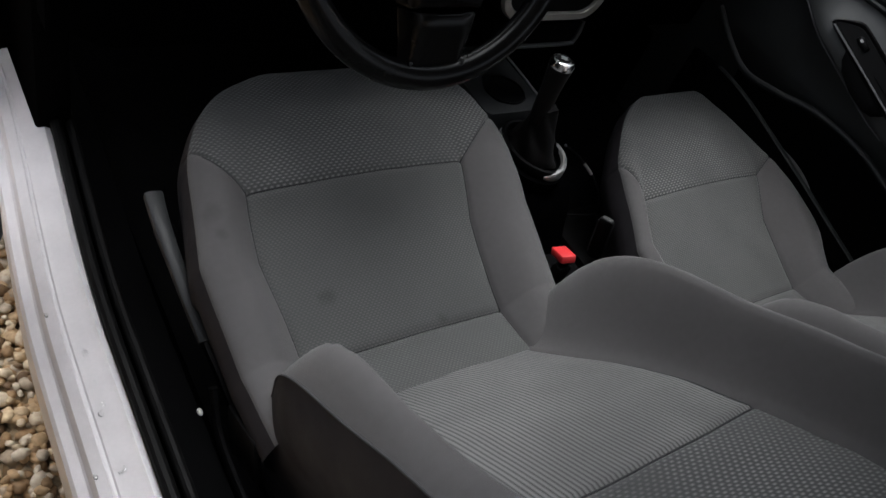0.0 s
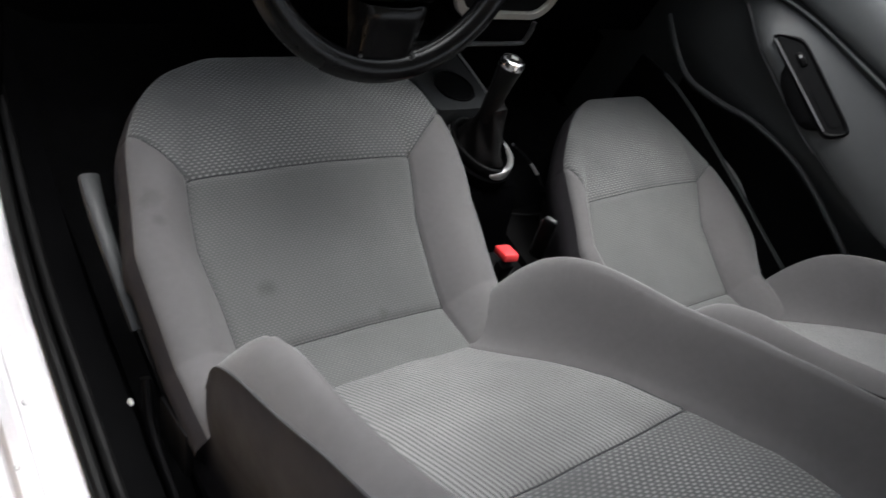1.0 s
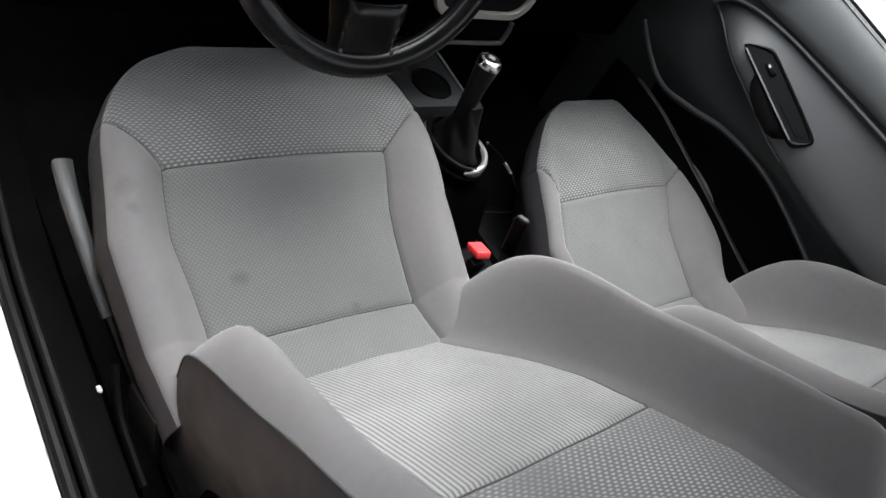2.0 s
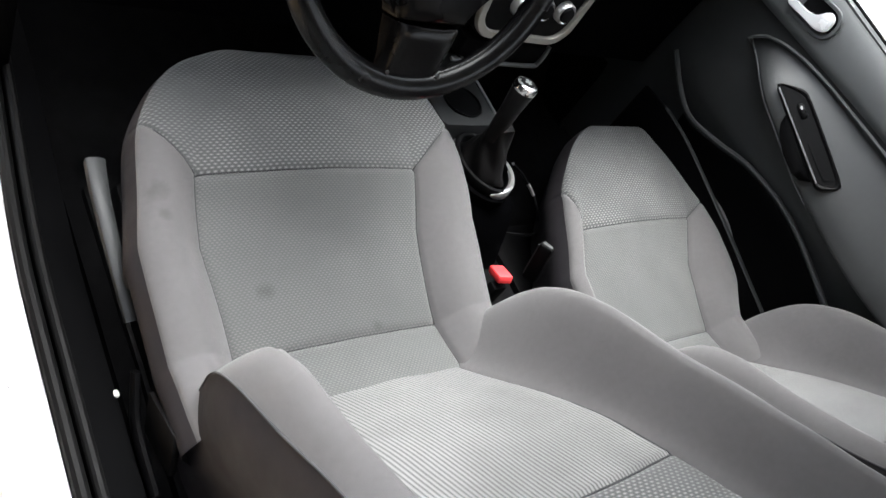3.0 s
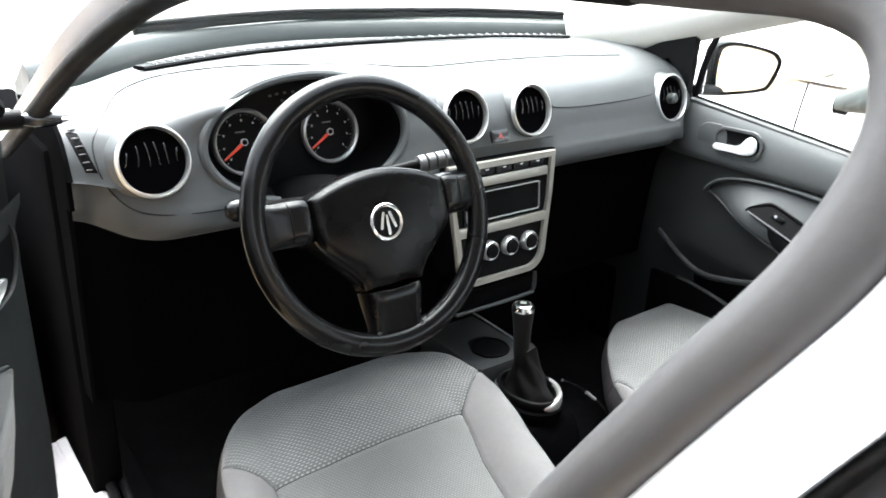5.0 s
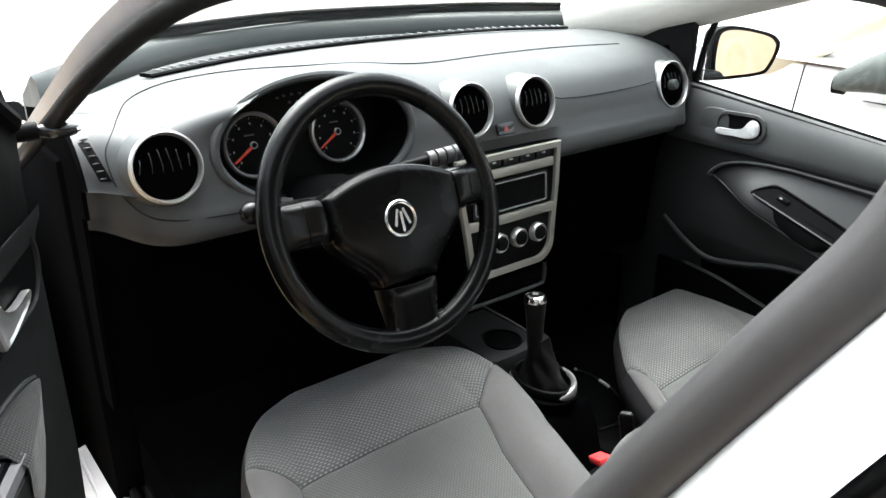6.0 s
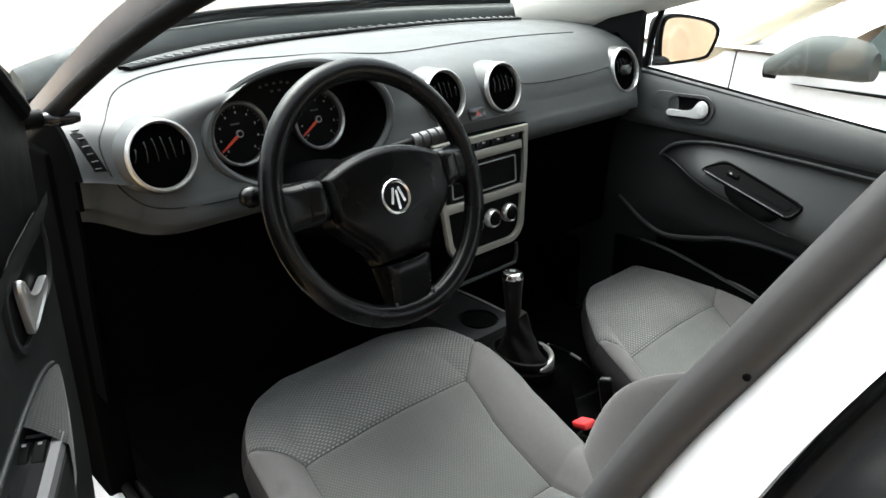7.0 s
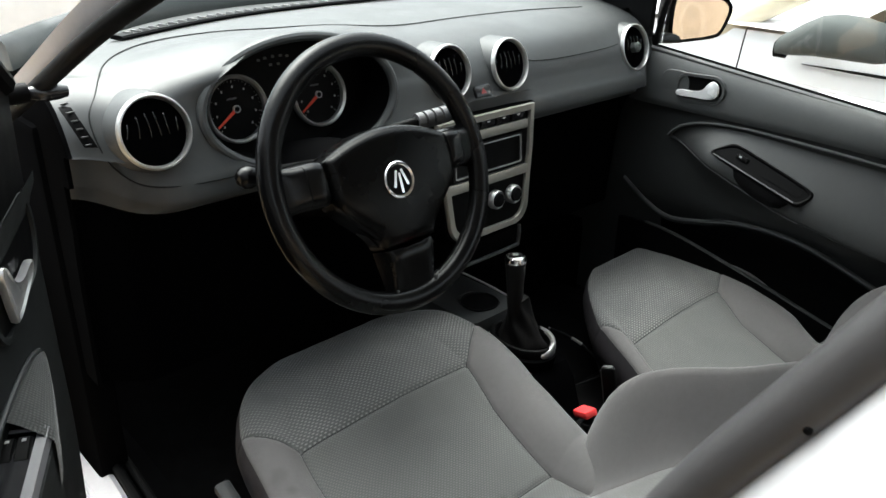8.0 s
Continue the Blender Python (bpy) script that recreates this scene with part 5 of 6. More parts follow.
def leaf_point(y, t):
    lo, hi = leaf(y)
    z = lo + (hi - lo) * t
    body = ss(0.650, 0.50, y)
    shelf = 0.052 * math.sin(math.pi / 2 * min(1.0, t / 0.10)) * ss(1.0, 0.10, t) ** 0.8
    rim = 0.012 * math.exp(-((t - 0.975) / 0.035) ** 2)
    return Vector((panel_x(y, z) - 0.003 - shelf * body - rim, y, z))


part("armrest", grid(leaf_point, span(-0.40, 0.59, 60) + span(0.60, 0.6455, 14), [0, 0.02, 0.05, 0.08, 0.11, 0.15] + span(0.2, 0.9, 16) + [0.915, 0.93, 0.945, 0.96, 0.975, 0.99, 1.0]), DOOR_MID, pdoor, "grey armrest swelling", 60)
part("armrest_edge", sweep([leaf_point(y, 0.985) + Vector((-0.001, 0, 0.001)) for y in span(-0.40, 0.59, 50) + span(0.60, 0.6455, 12)] + [leaf_point(y, 0.02) for y in span(0.644, 0.50, 14)], 0.0035, 0.0035, 8), DOOR_SOFT, pdoor)
part("armrest_edge", sweep([leaf_point(y, 0.07) + Vector((-0.001, 0, -0.001)) for y in span(0.30, 0.62, 40)], 0.0014, 0.0014, 8), GREY_LEVER, pdoor, "thin grey edge")
# glossy grip tray lying on the armrest
TM = basis((0.632, 0.4005, 0.786), (0, -1, -0.31), (0.52, 0, 0.85))


def tray_line(k):
    """Outline of the tray, a leaning rounded oblong, drawn in by k."""
    pts = [(-0.112 + k, -0.030 + k), (0.098 - k * 0.6, -0.034 + k), (0.112 - k, -0.026 + k), (0.122 - k, 0.006 - k), (0.114 - k, 0.016 - k), (-0.070 + k * 0.6, 0.020 - k), (-0.086 + k, 0.014 - k), (-0.113 + k, -0.020 + k * 0.5)]
    out = []
    for i in range(len(pts)):
        a, b, c = Vector((*pts[i - 1], 0)), Vector((*pts[i], 0)), Vector((*pts[(i + 1) % len(pts)], 0))
        p, q = b.lerp(a, 0.3), b.lerp(c, 0.3)
        out += [tuple(p)[:2], tuple(b * 0.5 + (p + q) * 0.25)[:2], tuple(q)[:2]]
    return out


tray = part("grip_tray", loft([[TM @ Vector((x, y, z)) for x, y in tray_line(k)] for k, z in ((0.004, -0.030), (0.0, 0.002), (0.001, 0.007), (0.004, 0.009), (0.007, 0.008), (0.0085, 0.006))]), BLACK, pdoor, "glossy black grip tray with window switches")
part("tray_edge", sweep([TM @ Vector((x, -0.0265, 0.009)) for x in span(-0.104, 0.096, 20)], 0.0026, 0.0018, 8), GREY_LEVER, tray, "worn grey edge")
part("tray_floor", loft([[TM @ Vector((x, y, z)) for x, y in tray_line(k)] for k, z in ((0.0082, 0.0068), (0.0105, 0.0072), (0.0125, 0.0066))]), BLACK, tray)
part("tray_well", plate(rounded(0.085, 0.018, 0.006), TM @ Matrix.Translation((0.055, -0.005, 0.0072)), 0.0012), BLACK, tray)
part("window_switch", box(TM @ Vector((-0.045, -0.003, 0.006)), (0.030, 0.012, 0.012), 0.004, TM.to_3x3()), BLACK, tray)
part("switch_mark", box(TM @ Vector((-0.050, -0.003, 0.0123)), (0.006, 0.004, 0.0006), 0, TM.to_3x3()), PRINT, tray)
grip_rows = []
for x, lo, deep in ((-0.052, -0.030, 0.004), (-0.040, -0.044, 0.014), (-0.020, -0.054, 0.020), (0.020, -0.060, 0.022), (0.060, -0.058, 0.021), (0.078, -0.050, 0.016), (0.088, -0.034, 0.006)):
    grip_rows.append([TM @ Vector((x, y, z)) for y, z in ((-0.026, 0.004), (lo * 0.6 - 0.010, 0.004 - 0.1 * deep), (lo, -0.35 * deep), (lo + 0.003, -deep), (-0.024, -deep - 0.006))])
part("pull_grip", loft(grip_rows), BLACK, tray, "black pull grip under the tray", 50)
# ridge and map pocket in the lower trim
ridge = smooth_path([(0.676, 0.76, 0.662), (0.674, 0.69, 0.620), (0.672, 0.619, 0.597), (0.672, 0.53, 0.612), (0.672, 0.438, 0.635), (0.672, 0.31, 0.636), (0.672, 0.154, 0.594), (0.672, 0.0, 0.535)], 8)
part("trim_ridge", sweep([p + Vector((-0.004, 0, 0)) for p in ridge], 0.006, 0.006, 8), DOOR_MID, pdoor, "moulded ridge of the lower door trim")
rimz = smooth_path([(0.640, 0.74, 0.570), (0.634, 0.66, 0.578), (0.630, 0.572, 0.573), (0.630, 0.49, 0.557), (0.630, 0.413, 0.540), (0.630, 0.32, 0.519), (0.630, 0.236, 0.498), (0.630, 0.05, 0.455), (0.630, -0.15, 0.42)], 8)
pocket = part("map_pocket", loft([[p, p + Vector((0.010, 0, 0)), Vector((p.x + 0.018, p.y, 0.33)), Vector((p.x + 0.006, p.y, 0.33))] for p in rimz]), DASH_LOW, pdoor, "black map pocket")
part("pocket_rim", sweep([p + Vector((0.004, 0, 0.001)) for p in rimz[8:52]], 0.0065, 0.003, 8), DOOR_DARK, pocket, "grey upper edge of the pocket")
# dark sheet added for the shade deep inside the pocket
part("pocket_shade", grid(lambda k, t: ridge[int(k)] + Vector((-0.003 + 0.022 * ss(0.0, 0.3, t), 0, -0.010 - t * (ridge[int(k)].z - 0.36))), list(range(14, 50)), span(0, 1, 10)), DASH_LOW, pocket)
hm = basis((DX - 0.019, 0.583, 0.924), (0, -1, 0.04), (0, 0.04, 1))
hc = part("handle_cup", frame_plate(rounded(0.122, 0.064, 0.030), rounded(0.106, 0.050, 0.023), hm, 0.006), DOOR_SOFT, pdoor, "recessed handle cup")
part("handle_surround", plate(rounded(0.075, 0.066, 0.026), hm @ Matrix.Translation((-0.065, 0.0, -0.008)), 0.010, 0.003), DOOR_SOFT, hc)
part("cup_back", plate(rounded(0.106, 0.050, 0.022), hm, 0.001), BLACK, hc)
paddle = smooth_path([(-0.050, -0.020, 0), (-0.010, -0.020, 0), (0.030, -0.020, 0), (0.048, -0.008, 0), (0.046, 0.014, 0), (0.030, 0.020, 0), (0.014, 0.002, 0), (-0.010, -0.006, 0), (-0.050, -0.007, 0)], 5, closed=True)
part("pull_handle", loft([[hm @ Vector((p.x * k, (p.y + 0.006) * k - 0.006, z)) for p in paddle] for k, z in ((0.96, 0.004), (1.0, 0.008), (0.97, 0.0125), (0.88, 0.014))]), HANDLE, hc, "chrome door handle")
# mirror corner and outside mirror
part("mirror_corner", loft([[Vector((x, 0.735, 0.985)), Vector((x, 0.735, 1.15)), Vector((x, 0.98, 1.03)), Vector((x, 0.95, 0.985))] for x in (0.655, 0.675)]), BLACK, pdoor, "black mirror corner trim")
part("corner_knob", lathe([(0.0, 0.0), (0.010, 0.0), (0.010, 0.012), (0.006, 0.018), (0.0, 0.018)], basis((0.655, 0.80, 1.065), (0, -1, 0), (0, 0, 1)) @ Matrix.Rotation(math.pi, 4, "X"), 16), GREY_PLASTIC, pdoor, "mirror adjusting knob")
part("window_frame", sweep(smooth_path([(0.690, 0.735, 0.99), (0.688, 0.72, 1.08), (0.680, 0.69, 1.155)], 6), 0.006, 0.008, 8), RUBBER, pdoor)
part("window_frame", sweep(smooth_path([(0.695, 1.00, 1.01), (0.685, 0.72, 1.142), (0.670, 0.50, 1.225), (0.650, 0.22, 1.305), (0.645, -0.3, 1.325)], 8), 0.012, 0.012, 10), BLACK, pdoor, "black upper window frame")
mm = basis((0.850, 0.718, 1.050), (0.89, -0.45, 0.0), (0.0, 0.06, 1.0))


def mirror_outline(k, dz=0.0):
    pts = [(-0.088, -0.030), (-0.086, 0.036), (-0.070, 0.058), (-0.02, 0.060), (0.055, 0.046), (0.084, 0.030), (0.090, 0.008), (0.072, -0.036), (0.050, -0.052), (-0.02, -0.060), (-0.074, -0.060)]
    return [Vector((p.x * k, p.y * k, dz)) for p in smooth_path([(a, b, 0) for a, b in pts], 4, closed=True)]


shell = part("outside_mirror", loft([[mm @ p for p in mirror_outline(k, z)] for k, z in ((0.95, 0.0), (1.0, 0.006), (1.02, -0.01), (0.95, -0.05), (0.72, -0.085), (0.3, -0.10))]), BLACK, pdoor, "black outside mirror")
part("mirror_glass", loft([[mm @ p for p in mirror_outline(0.86, z)] for z in (0.0062, 0.0075)]), MIRROR, shell, "mirror glass")
part("mirror_foot", sweep([(0.70, 0.76, 1.005), (0.78, 0.745, 1.00)], 0.03, 0.012, 10), BLACK, shell)
part("door_skin", box((0.765, 0.25, 0.63), (0.07, 1.35, 0.62), 0.03), WHITE, pdoor, "white painted outer skin")
pane = part("window_pane", loft([[Vector((0.700 + dx, 0.725, 0.98)), Vector((0.690 + dx, 0.715, 1.14)), Vector((0.655 + dx, 0.22, 1.30)), Vector((0.650 + dx, -0.36, 1.32)), Vector((0.700 + dx, -0.36, 0.93))] for dx in (0, 0.004)]), GLASS, pdoor, "clear window glass")
pane.visible_shadow = False

# ---- driver's door, standing ajar ----
ddoor = thing("door_2", (-0.78, 0.84, 0.4), "driver's door standing ajar with dark grey trim", "car door", "front doors", "structure", shift=(-0.012, -0.025, 0.030))
OA, OFF = radians(27), 0.128
DM = Matrix.Translation((-0.775, 0.86, 0.0)) @ Matrix(((-math.sin(OA), math.cos(OA), 0), (-math.cos(OA), -math.sin(OA), 0), (0, 0, 1))).to_4x4()


def dd(s, z, lift=0.0):
    return DM @ Vector((s, OFF + lift - 0.008 * ss(0.70, 0.45, z), z))


part("door_panel", grid(lambda s, z: dd(s, z, 0.012 * ss(0.95, 0.990, z)), span(0.165, 1.05, 50), span(0.40, 0.995, 40)), DOOR_DARK, ddoor, "dark grey door trim panel")
part("door_edge", grid(lambda t, z: DM @ Vector((0.165 - 0.10 * t, OFF - 0.008 * ss(0.70, 0.45, z) - 0.10 * t, z)), span(0, 1, 4), span(0.40, 0.99, 20)), DASH_LOW, ddoor)
part("door_skin", box(DM @ Vector((0.60, 0.01, 0.68)), (1.05, 0.05, 0.58), 0.02, DM.to_3x3()), WHITE, ddoor, "white painted outer skin")
part("mirror_corner", loft([[DM @ Vector((a, o, z)) for a, z in ((0.18, 0.985), (0.178, 1.02), (0.165, 1.09), (0.185, 1.13), (0.40, 1.225), (0.46, 0.985))] for o in (OFF - 0.03, OFF + 0.004)]), BLACK, ddoor, "black mirror corner trim")
part("window_frame", sweep(smooth_path([dd(0.17, 1.09), dd(0.40, 1.225), dd(0.62, 1.31), dd(0.95, 1.33), dd(1.03, 1.25), dd(1.06, 0.99)], 8), 0.014, 0.014, 10), BLACK, ddoor, "black window frame")
knob_ = part("mirror_lever", sweep([DM @ Vector((0.140 - 0.006 * k, OFF - 0.01 + 0.012 * k, 1.07)) for k in range(3)], 0.011, 0.011, 14), BLACK, ddoor, "black mirror adjusting lever")
part("lever_tip", sweep([DM @ Vector((0.128 - 0.004 * k, OFF + 0.012 + 0.010 * k, 1.069 - 0.0006 * k)) for k in range(5)], lambda t: 0.006 + 0.006 * math.sin(math.pi * t), lambda t: 0.006 + 0.004 * math.sin(math.pi * t), 12), GLOSS_BLACK, knob_)
part("lever_ring", lathe([(0.0115, 0), (0.0125, 0.002), (0.0115, 0.004)], basis(DM @ Vector((0.131, OFF + 0.004, 1.07)), DM.to_3x3() @ Vector((1, 0, 0)), (0, 0, 1)), 16), SATIN, knob_)
HD = DM @ Matrix.Translation((0, OFF, 0)) @ Matrix(((1, 0, 0, 0), (0, 0, 1, 0), (0, 1, 0, 0), (0, 0, 0, 1)))
hc2 = part("handle_cup", frame_plate(rounded(0.215, 0.100, 0.048, 8, 0.282, 0.938), rounded(0.200, 0.086, 0.042, 8, 0.282, 0.938), HD, 0.005), DOOR_DARK, ddoor, "recessed handle cup")
part("cup_back", plate(rounded(0.202, 0.088, 0.042, 8, 0.282, 0.938), HD, 0.001), BLACK, hc2)
paddle2 = smooth_path([(0.244, 0.925, 0), (0.243, 0.914, 0), (0.285, 0.905, 0), (0.330, 0.900, 0), (0.340, 0.908, 0), (0.350, 0.945, 0), (0.350, 0.960, 0), (0.342, 0.962, 0), (0.322, 0.938, 0), (0.290, 0.926, 0)], 5, closed=True)
mid2 = Vector((0.305, 0.925, 0))
part("pull_handle", loft([[HD @ Vector(((p.x - mid2.x) * k + mid2.x, (p.y - mid2.y) * k + mid2.y, z)) for p in paddle2] for k, z in ((0.96, 0.003), (1.0, 0.007), (0.985, 0.010), (0.90, 0.0115), (0.80, 0.0095), (0.5, 0.009))]), SATIN, hc2, "chrome door handle")


def arm(s, t):
    """Cloth arm rest, a leaf that widens from its tip near the hinge; t runs from the door to its outer edge."""
    g = max(0.0, (s - 0.258) / 0.147)
    width = 0.004 + 0.032 * min(1.0, g) ** 0.8
    inner = 0.822 + 0.030 * (1 - math.exp(-2.5 * g))
    drop = max(0.0, t - 0.72) / 0.28
    z = inner + (0.822 - inner) * min(1.0, t / 0.72) - 0.10 * ss(0.0, 0.4, g) * drop
    return DM @ Vector((s, OFF + width * min(1.0, t / 0.72) ** 0.8 + 0.002 - 0.012 * drop ** 2, z))


arm_ts = span(0, 0.66, 10) + [0.69, 0.71, 0.725, 0.74, 0.77, 0.85, 1.0]
part("armrest", grid(arm, span(0.258, 0.42, 20), arm_ts, uvs=lambda s, t: (s, t * 0.07)), DARK_RIB, ddoor, "ribbed dark cloth armrest", 50)
part("armrest_edge", sweep([arm(s, 0.0) + Vector((0, 0, 0.002)) for s in span(0.262, 0.80, 30)], 0.003, 0.003, 8), DOOR_GREY, ddoor)
part("armrest_body", loft([[DM @ Vector((s, OFF + l, z)) for l, z in ((-0.01, 0.824), (0.026, 0.822), (0.035, 0.814), (0.034, 0.74), (0.012, 0.69), (-0.01, 0.69))] for s in span(0.41, 1.02, 12)]), DOOR_DARK, ddoor)


def on_arm(s, l, z=0.0):
    return DM @ Vector((s, OFF + l, 0.825 + z))


sw = part("switch_panel", loft([[on_arm(s, l, z) for l, z in ((-0.006, 0.0), (-0.006, 0.004), (0.024, 0.003), (0.025, 0.0))] for s in span(0.408, 0.60, 10)]), GLOSS_BLACK, ddoor, "black window switch panel")
part("panel_edge", loft([[on_arm(s, l, z) for l, z in ((0.0235, -0.004), (0.0240, 0.0045), (0.0325, 0.003), (0.0345, -0.006))] for s in span(0.404, 0.60, 8)]), GREY_LEVER, sw, "silver grey edge")
part("panel_edge", sweep([on_arm(0.4065, l, 0.003) for l in span(-0.004, 0.030, 8)], 0.0025, 0.0025, 8), GREY_LEVER, sw)
for k in range(2):
    l0 = -0.003 + 0.0135 * k
    part("window_switch", loft([[on_arm(s, l0 + dl, z) for dl, z in ((0, 0.003), (0.001, h), (0.0105, h), (0.0115, 0.003))] for s, h in ((0.418, 0.004), (0.423, 0.009), (0.440, 0.007), (0.449, 0.004))]), BLACK, sw)
    part("switch_mark", box(on_arm(0.428, l0 + 0.006, 0.0092), (0.0035, 0.0035, 0.0008), 0, DM.to_3x3()), PRINT, sw)

# ---- the neighbouring car ----
near = thing("parked_car", (2.3, 0.5, 0.0), "white car parked alongside with a folded grey mirror", "car", shift=(0.0, 0.03, -0.012))


def flank(y, t):
    z = 0.25 + (0.93 - 0.25) * t - 0.05 * ss(0.9, 2.4, y) * t
    return Vector((1.56 + 0.05 * (1 - math.sin(math.pi * (0.15 + 0.7 * t))) + 0.02 * t ** 3 + 0.12 * ss(1.9, 2.6, y), y, z))


part("door", grid(flank, span(-1.5, 0.908, 40), span(0, 1, 24)), WHITE, near, "white painted front door")
part("wing", grid(flank, span(0.914, 2.6, 40), span(0, 1, 24)), WHITE, near, "white painted front wing")
part("shut_line", sweep([flank(0.911, t) + Vector((0.004, 0, 0)) for t in span(0, 1, 20)], 0.004, 0.003, 6), BLACK, near)
# runs on behind the windscreen as an added backdrop for the washed-out white
part("bonnet", grid(lambda x, y: Vector((x, y, 0.945 + 0.07 * math.sin(math.pi * min(1, (x - 1.57) / 1.5)) - 0.12 * ss(1.4, 2.6, y))), span(1.575, 3.1, 20), span(0.62, 2.6, 24)), WHITE, near, "white painted bonnet")
part("windscreen", grid(lambda x, t: Vector((x + (0.10 - 0.2 * (x - 1.62) / 1.4) * t, 1.17 - 0.80 * t, 0.965 + 0.42 * t)), span(1.62, 3.02, 16), span(0, 1, 8)), GLASS, near, "clear windscreen")
part("pillar", sweep(smooth_path([(1.615, 1.06, 0.912), (1.635, 0.99, 0.935), (1.70, 0.71, 1.105), (1.76, 0.40, 1.29)], 8), 0.038, 0.040, 12, squash=2.6), AMBER, near, "tan weathered pillar moulding")
part("side_window", loft([[Vector((1.60 + dx, 0.56, 0.925)), Vector((1.70 + dx, 0.36, 1.20)), Vector((1.74 + dx, -0.8, 1.32)), Vector((1.62 + dx, -0.8, 0.935))] for dx in (0, 0.01)]), DARK_GLASS, near, "dark side window")
part("window_moulding", sweep([flank(y, 0.885) + Vector((-0.003, 0, 0)) for y in span(-0.9, 0.70, 16)], 0.004, lambda t: 0.0065 * (1 - t ** 8 * 0.8), 8), BLACK, near)
part("roof", grid(lambda x, y: Vector((x, y, 1.36 + 0.05 * math.sin(math.pi * (x - 1.7) / 1.2))), span(1.72, 2.9, 10), span(-1.2, 0.40, 10)), WHITE, near)
part("far_side", box((3.08, 0.4, 0.6), (0.06, 3.6, 0.7), 0.02), WHITE, near)
mf = part("folded_mirror", loft([[Vector((1.49 + 0.055 * c * k, y, zc + 0.068 * k * (abs(q) ** 0.75) * (1 if q > 0 else -0.62))) for c, q in ((math.cos(a), math.sin(a)) for a in span(0, 2 * math.pi, 24)[:-1])] for y, k, zc in ((0.752, 0.30, 0.905), (0.742, 0.52, 0.910), (0.715, 0.66, 0.918), (0.68, 0.86, 0.930), (0.63, 1.08, 0.945), (0.57, 1.16, 0.950), (0.51, 1.14, 0.950), (0.455, 1.02, 0.946), (0.43, 0.75, 0.94))]), GREY_PLASTIC, near, "folded unpainted grey mirror")
part("mirror_pivot", sweep([(1.485, 0.752, 0.905), (1.485, 0.715, 0.905)], 0.016, 0.026, 12), BLACK, mf)
part("mirror_arm", sweep([(1.56, 0.74, 0.90), (1.505, 0.735, 0.915)], 0.03, 0.02, 10), BLACK, mf)
def road_wheel(x, y, owner):
    m = basis((x, y, 0.30), (0, 1, 0), (0, 0, 1))
    w = part("wheel", lathe([(0.0, -0.05), (0.17, -0.05), (0.19, -0.075), (0.19, 0.075), (0.17, 0.05), (0.0, 0.05)], m, 32), SATIN, owner, "silver steel wheel")
    part("tyre", lathe([(0.185, -0.085), (0.275, -0.090), (0.298, -0.06), (0.300, 0.0), (0.298, 0.06), (0.275, 0.090), (0.185, 0.085)], m, 40), RUBBER, w, "black rubber tyre")


for wy in (-1.0, 1.75):
    for wx in (1.70, 2.96):
        road_wheel(wx, wy, near)
for wy in (-1.25, 1.62):
    for wx in (-0.66, 0.66):
        road_wheel(wx, wy, car)
part("far_window", loft([[Vector((3.06 + dx, 0.60, 0.925)), Vector((2.93 + dx, 0.36, 1.36)), Vector((2.90 + dx, -1.2, 1.36)), Vector((3.06 + dx, -1.35, 0.935))] for dx in (0, 0.01)]), DARK_GLASS, near, "dark side window")
part("rear_window", loft([[Vector((1.66, -1.40 + dy, 0.93)), Vector((1.76, -1.18 + dy, 1.36)), Vector((2.88, -1.18 + dy, 1.36)), Vector((3.02, -1.40 + dy, 0.93))] for dy in (0, 0.01)]), DARK_GLASS, near, "dark rear window")
part("tail", box((2.33, -1.46, 0.60), (1.50, 0.10, 0.68), 0.03), WHITE, near, "white painted tailgate")
part("front_panel", box((2.33, 2.60, 0.58), (1.46, 0.10, 0.62), 0.04), WHITE, near, "white front bumper")

# plain walls added behind and beside the camera; the mirror shows the tan one
# unseen wall added to keep sky light off the driver's side
structure("sky_block_wall", box((-2.4, -3.0, 1.6), (0.2, 7.8, 3.2), 0.01), WALL_GREY, "unseen dark wall added to block the left sky", "wall")
# two white backdrops stand in for the overexposed outside
structure("backdrop_wall_east", box((6.0, 3.5, 1.5), (0.2, 13.0, 3.0), 0.01), WALL_WHITE, "white backdrop wall added for the washed-out view", "wall")
structure("backdrop_wall_north", box((0.4, 4.7, 0.75), (10.9, 0.2, 1.5), 0.01), WALL_WHITE, "low white backdrop wall added for the washed-out view", "wall")
structure("wall_south", box((-1.8, -6.5, 1.3), (8.2, 0.2, 2.6), 0.01), WALL_TAN, "plain tan rendered wall", "wall")


# ---- seams of the dashboard ----
def on_top(x, y):
    """Point of the dashboard's top at x, y."""
    best = None
    for i in range(12 if x < -0.4 else 1):
        last = dash_point(x - 0.006 * i, 0)
        for k in range(1, LIP):
            p = dash_point(x - 0.006 * i, k)
            if p.y <= y <= last.y:
                q = last.lerp(p, (last.y - y) / max(1e-6, last.y - p.y))
                if best is None or abs(q.x - x) < abs(best.x - x):
                    best = q
                break
            last = p
    return best or last


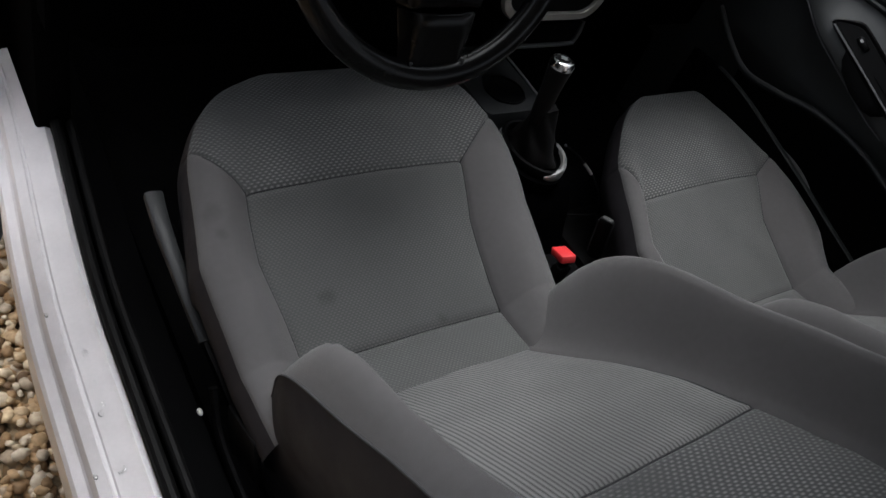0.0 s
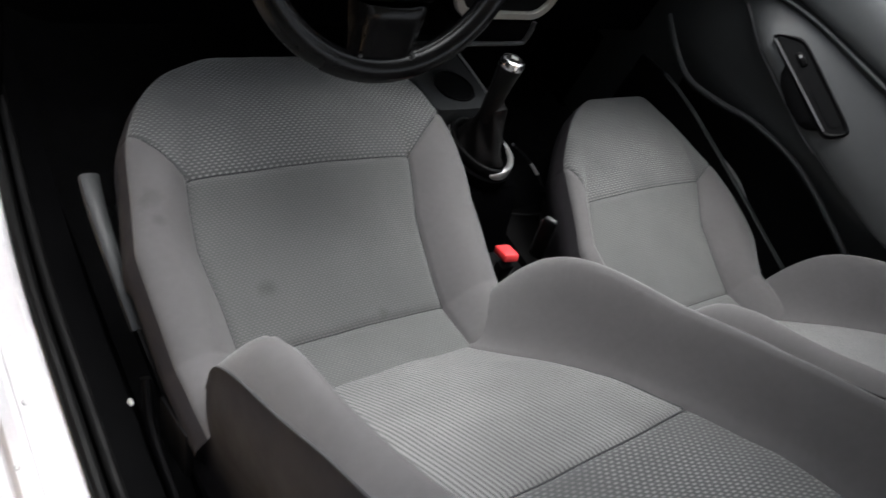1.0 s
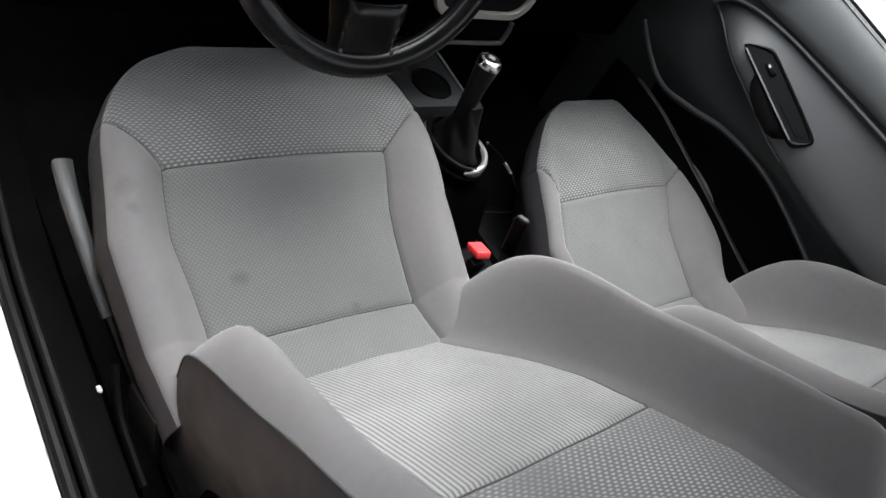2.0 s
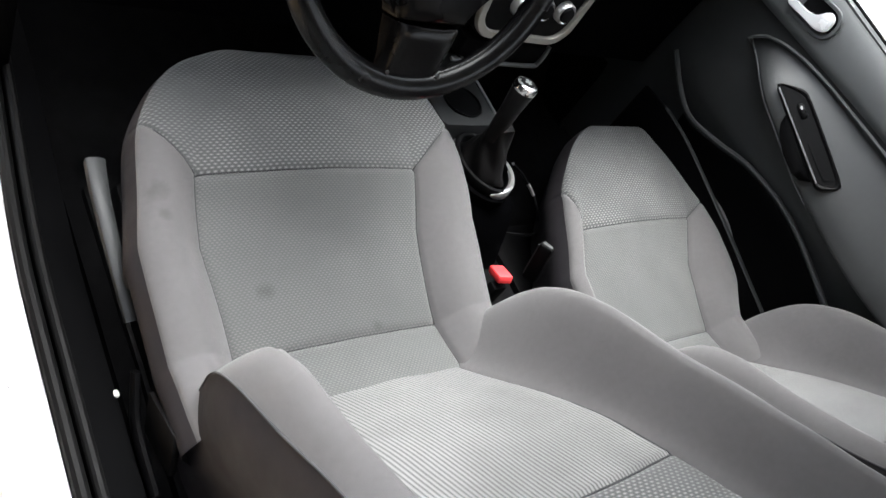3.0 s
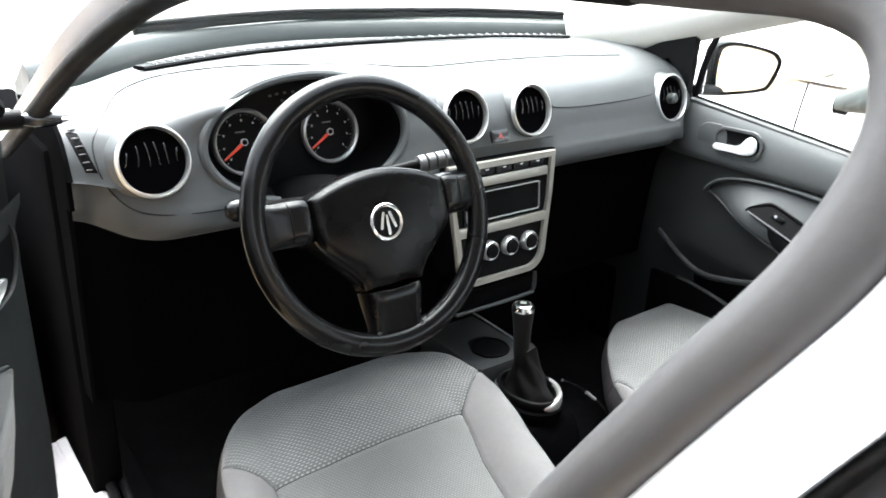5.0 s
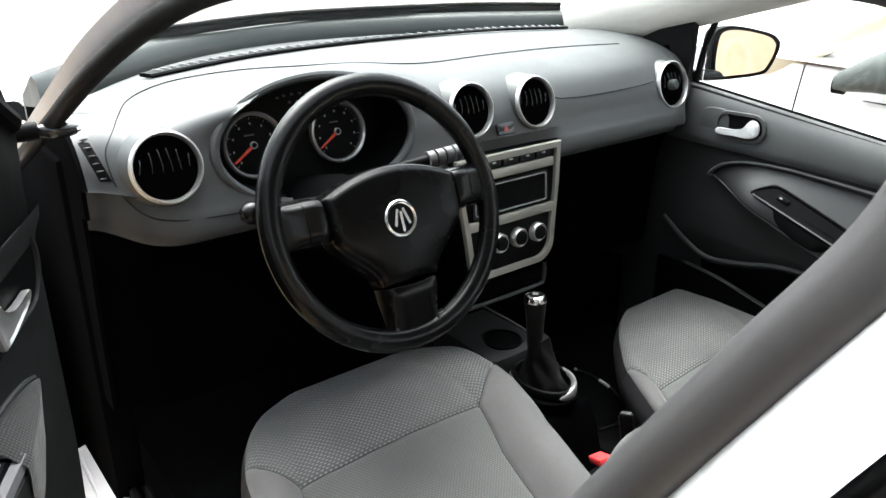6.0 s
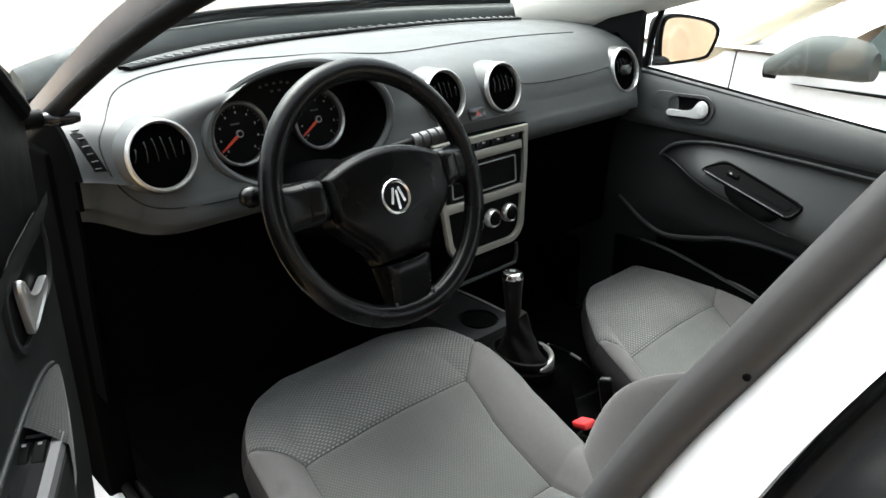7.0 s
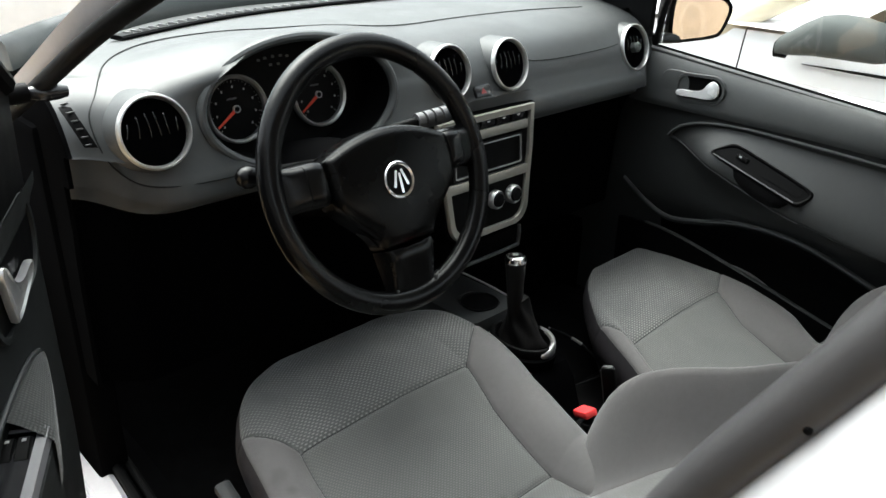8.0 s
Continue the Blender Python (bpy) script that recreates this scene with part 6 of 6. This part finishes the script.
def on_face(x, z):
    """Point of the dashboard's front at x, z."""
    last = dash_point(x, 0)
    for k in range(1, LIP):
        p = dash_point(x, k)
        if p.z <= z <= last.z and p.y < 0.85:
            t = (last.z - z) / max(1e-6, last.z - p.z)
            return last.lerp(p, t)
        last = p
    return last


UP = Vector((0, -0.0004, 0.0006))
crease = [on_top(x, y) for x, y in [(p.x, p.y) for p in smooth_path([(-0.625, 0.745, 0), (-0.595, 0.80, 0), (-0.54, 0.865, 0), (-0.45, 0.925, 0), (-0.32, 0.945, 0), (-0.17, 0.905, 0), (-0.02, 0.862, 0), (0.15, 0.868, 0), (0.35, 0.862, 0), (0.52, 0.835, 0)], 10)]]
side_line = [on_face(x, z) for x, z in [(p.x, p.z) for p in smooth_path([(-0.631, 0, 1.035), (-0.635, 0, 1.010), (-0.631, 0, 0.975), (-0.606, 0, 0.938), (-0.56, 0, 0.925), (-0.45, 0, 0.922)], 8)]]
seam_line = crease[:2:-1] + side_line[3:]
for _ in range(6):
    seam_line = seam_line[:1] + [(a + b * 2 + c) / 4 for a, b, c in zip(seam_line, seam_line[1:], seam_line[2:])] + seam_line[-1:]
part("panel_gap", sweep([p + UP for p in seam_line], 0.0011, 0.0012, 6), DOOR_DARK, dash)
lid = [on_face(x, z) for x, z in [(p.x, p.z) for p in smooth_path([(0.178, 0, 1.020), (0.190, 0, 1.008), (0.21, 0, 1.000), (0.30, 0, 0.996), (0.44, 0, 0.998), (0.50, 0, 1.002)], 8)]]
part("panel_gap", sweep([p + UP for p in lid], 0.0010, 0.0010, 6), DOOR_DARK, dash)
side_vent = part("side_vent", loft([[on_face(x, z) + Vector((0, lift, 0)) for x, lift in ((x0, 0.002), (x0, -0.0012), (x0 - 0.013, -0.0012), (x0 - 0.013, 0.002))] for x0, z in ((-0.647, 1.050), (-0.6455, 1.03), (-0.641, 1.01), (-0.636, 0.99), (-0.635, 0.986))]), BLACK, dash, "black slotted side window vent")
for k in range(7):
    z, x0 = 0.990 + 0.0092 * k, -0.642 - 0.0016 * k
    part("slat", box(on_face(x0, z) + Vector((0, -0.0018, 0)), (0.012, 0.003, 0.0018), 0.0006), DOOR_GREY, side_vent)
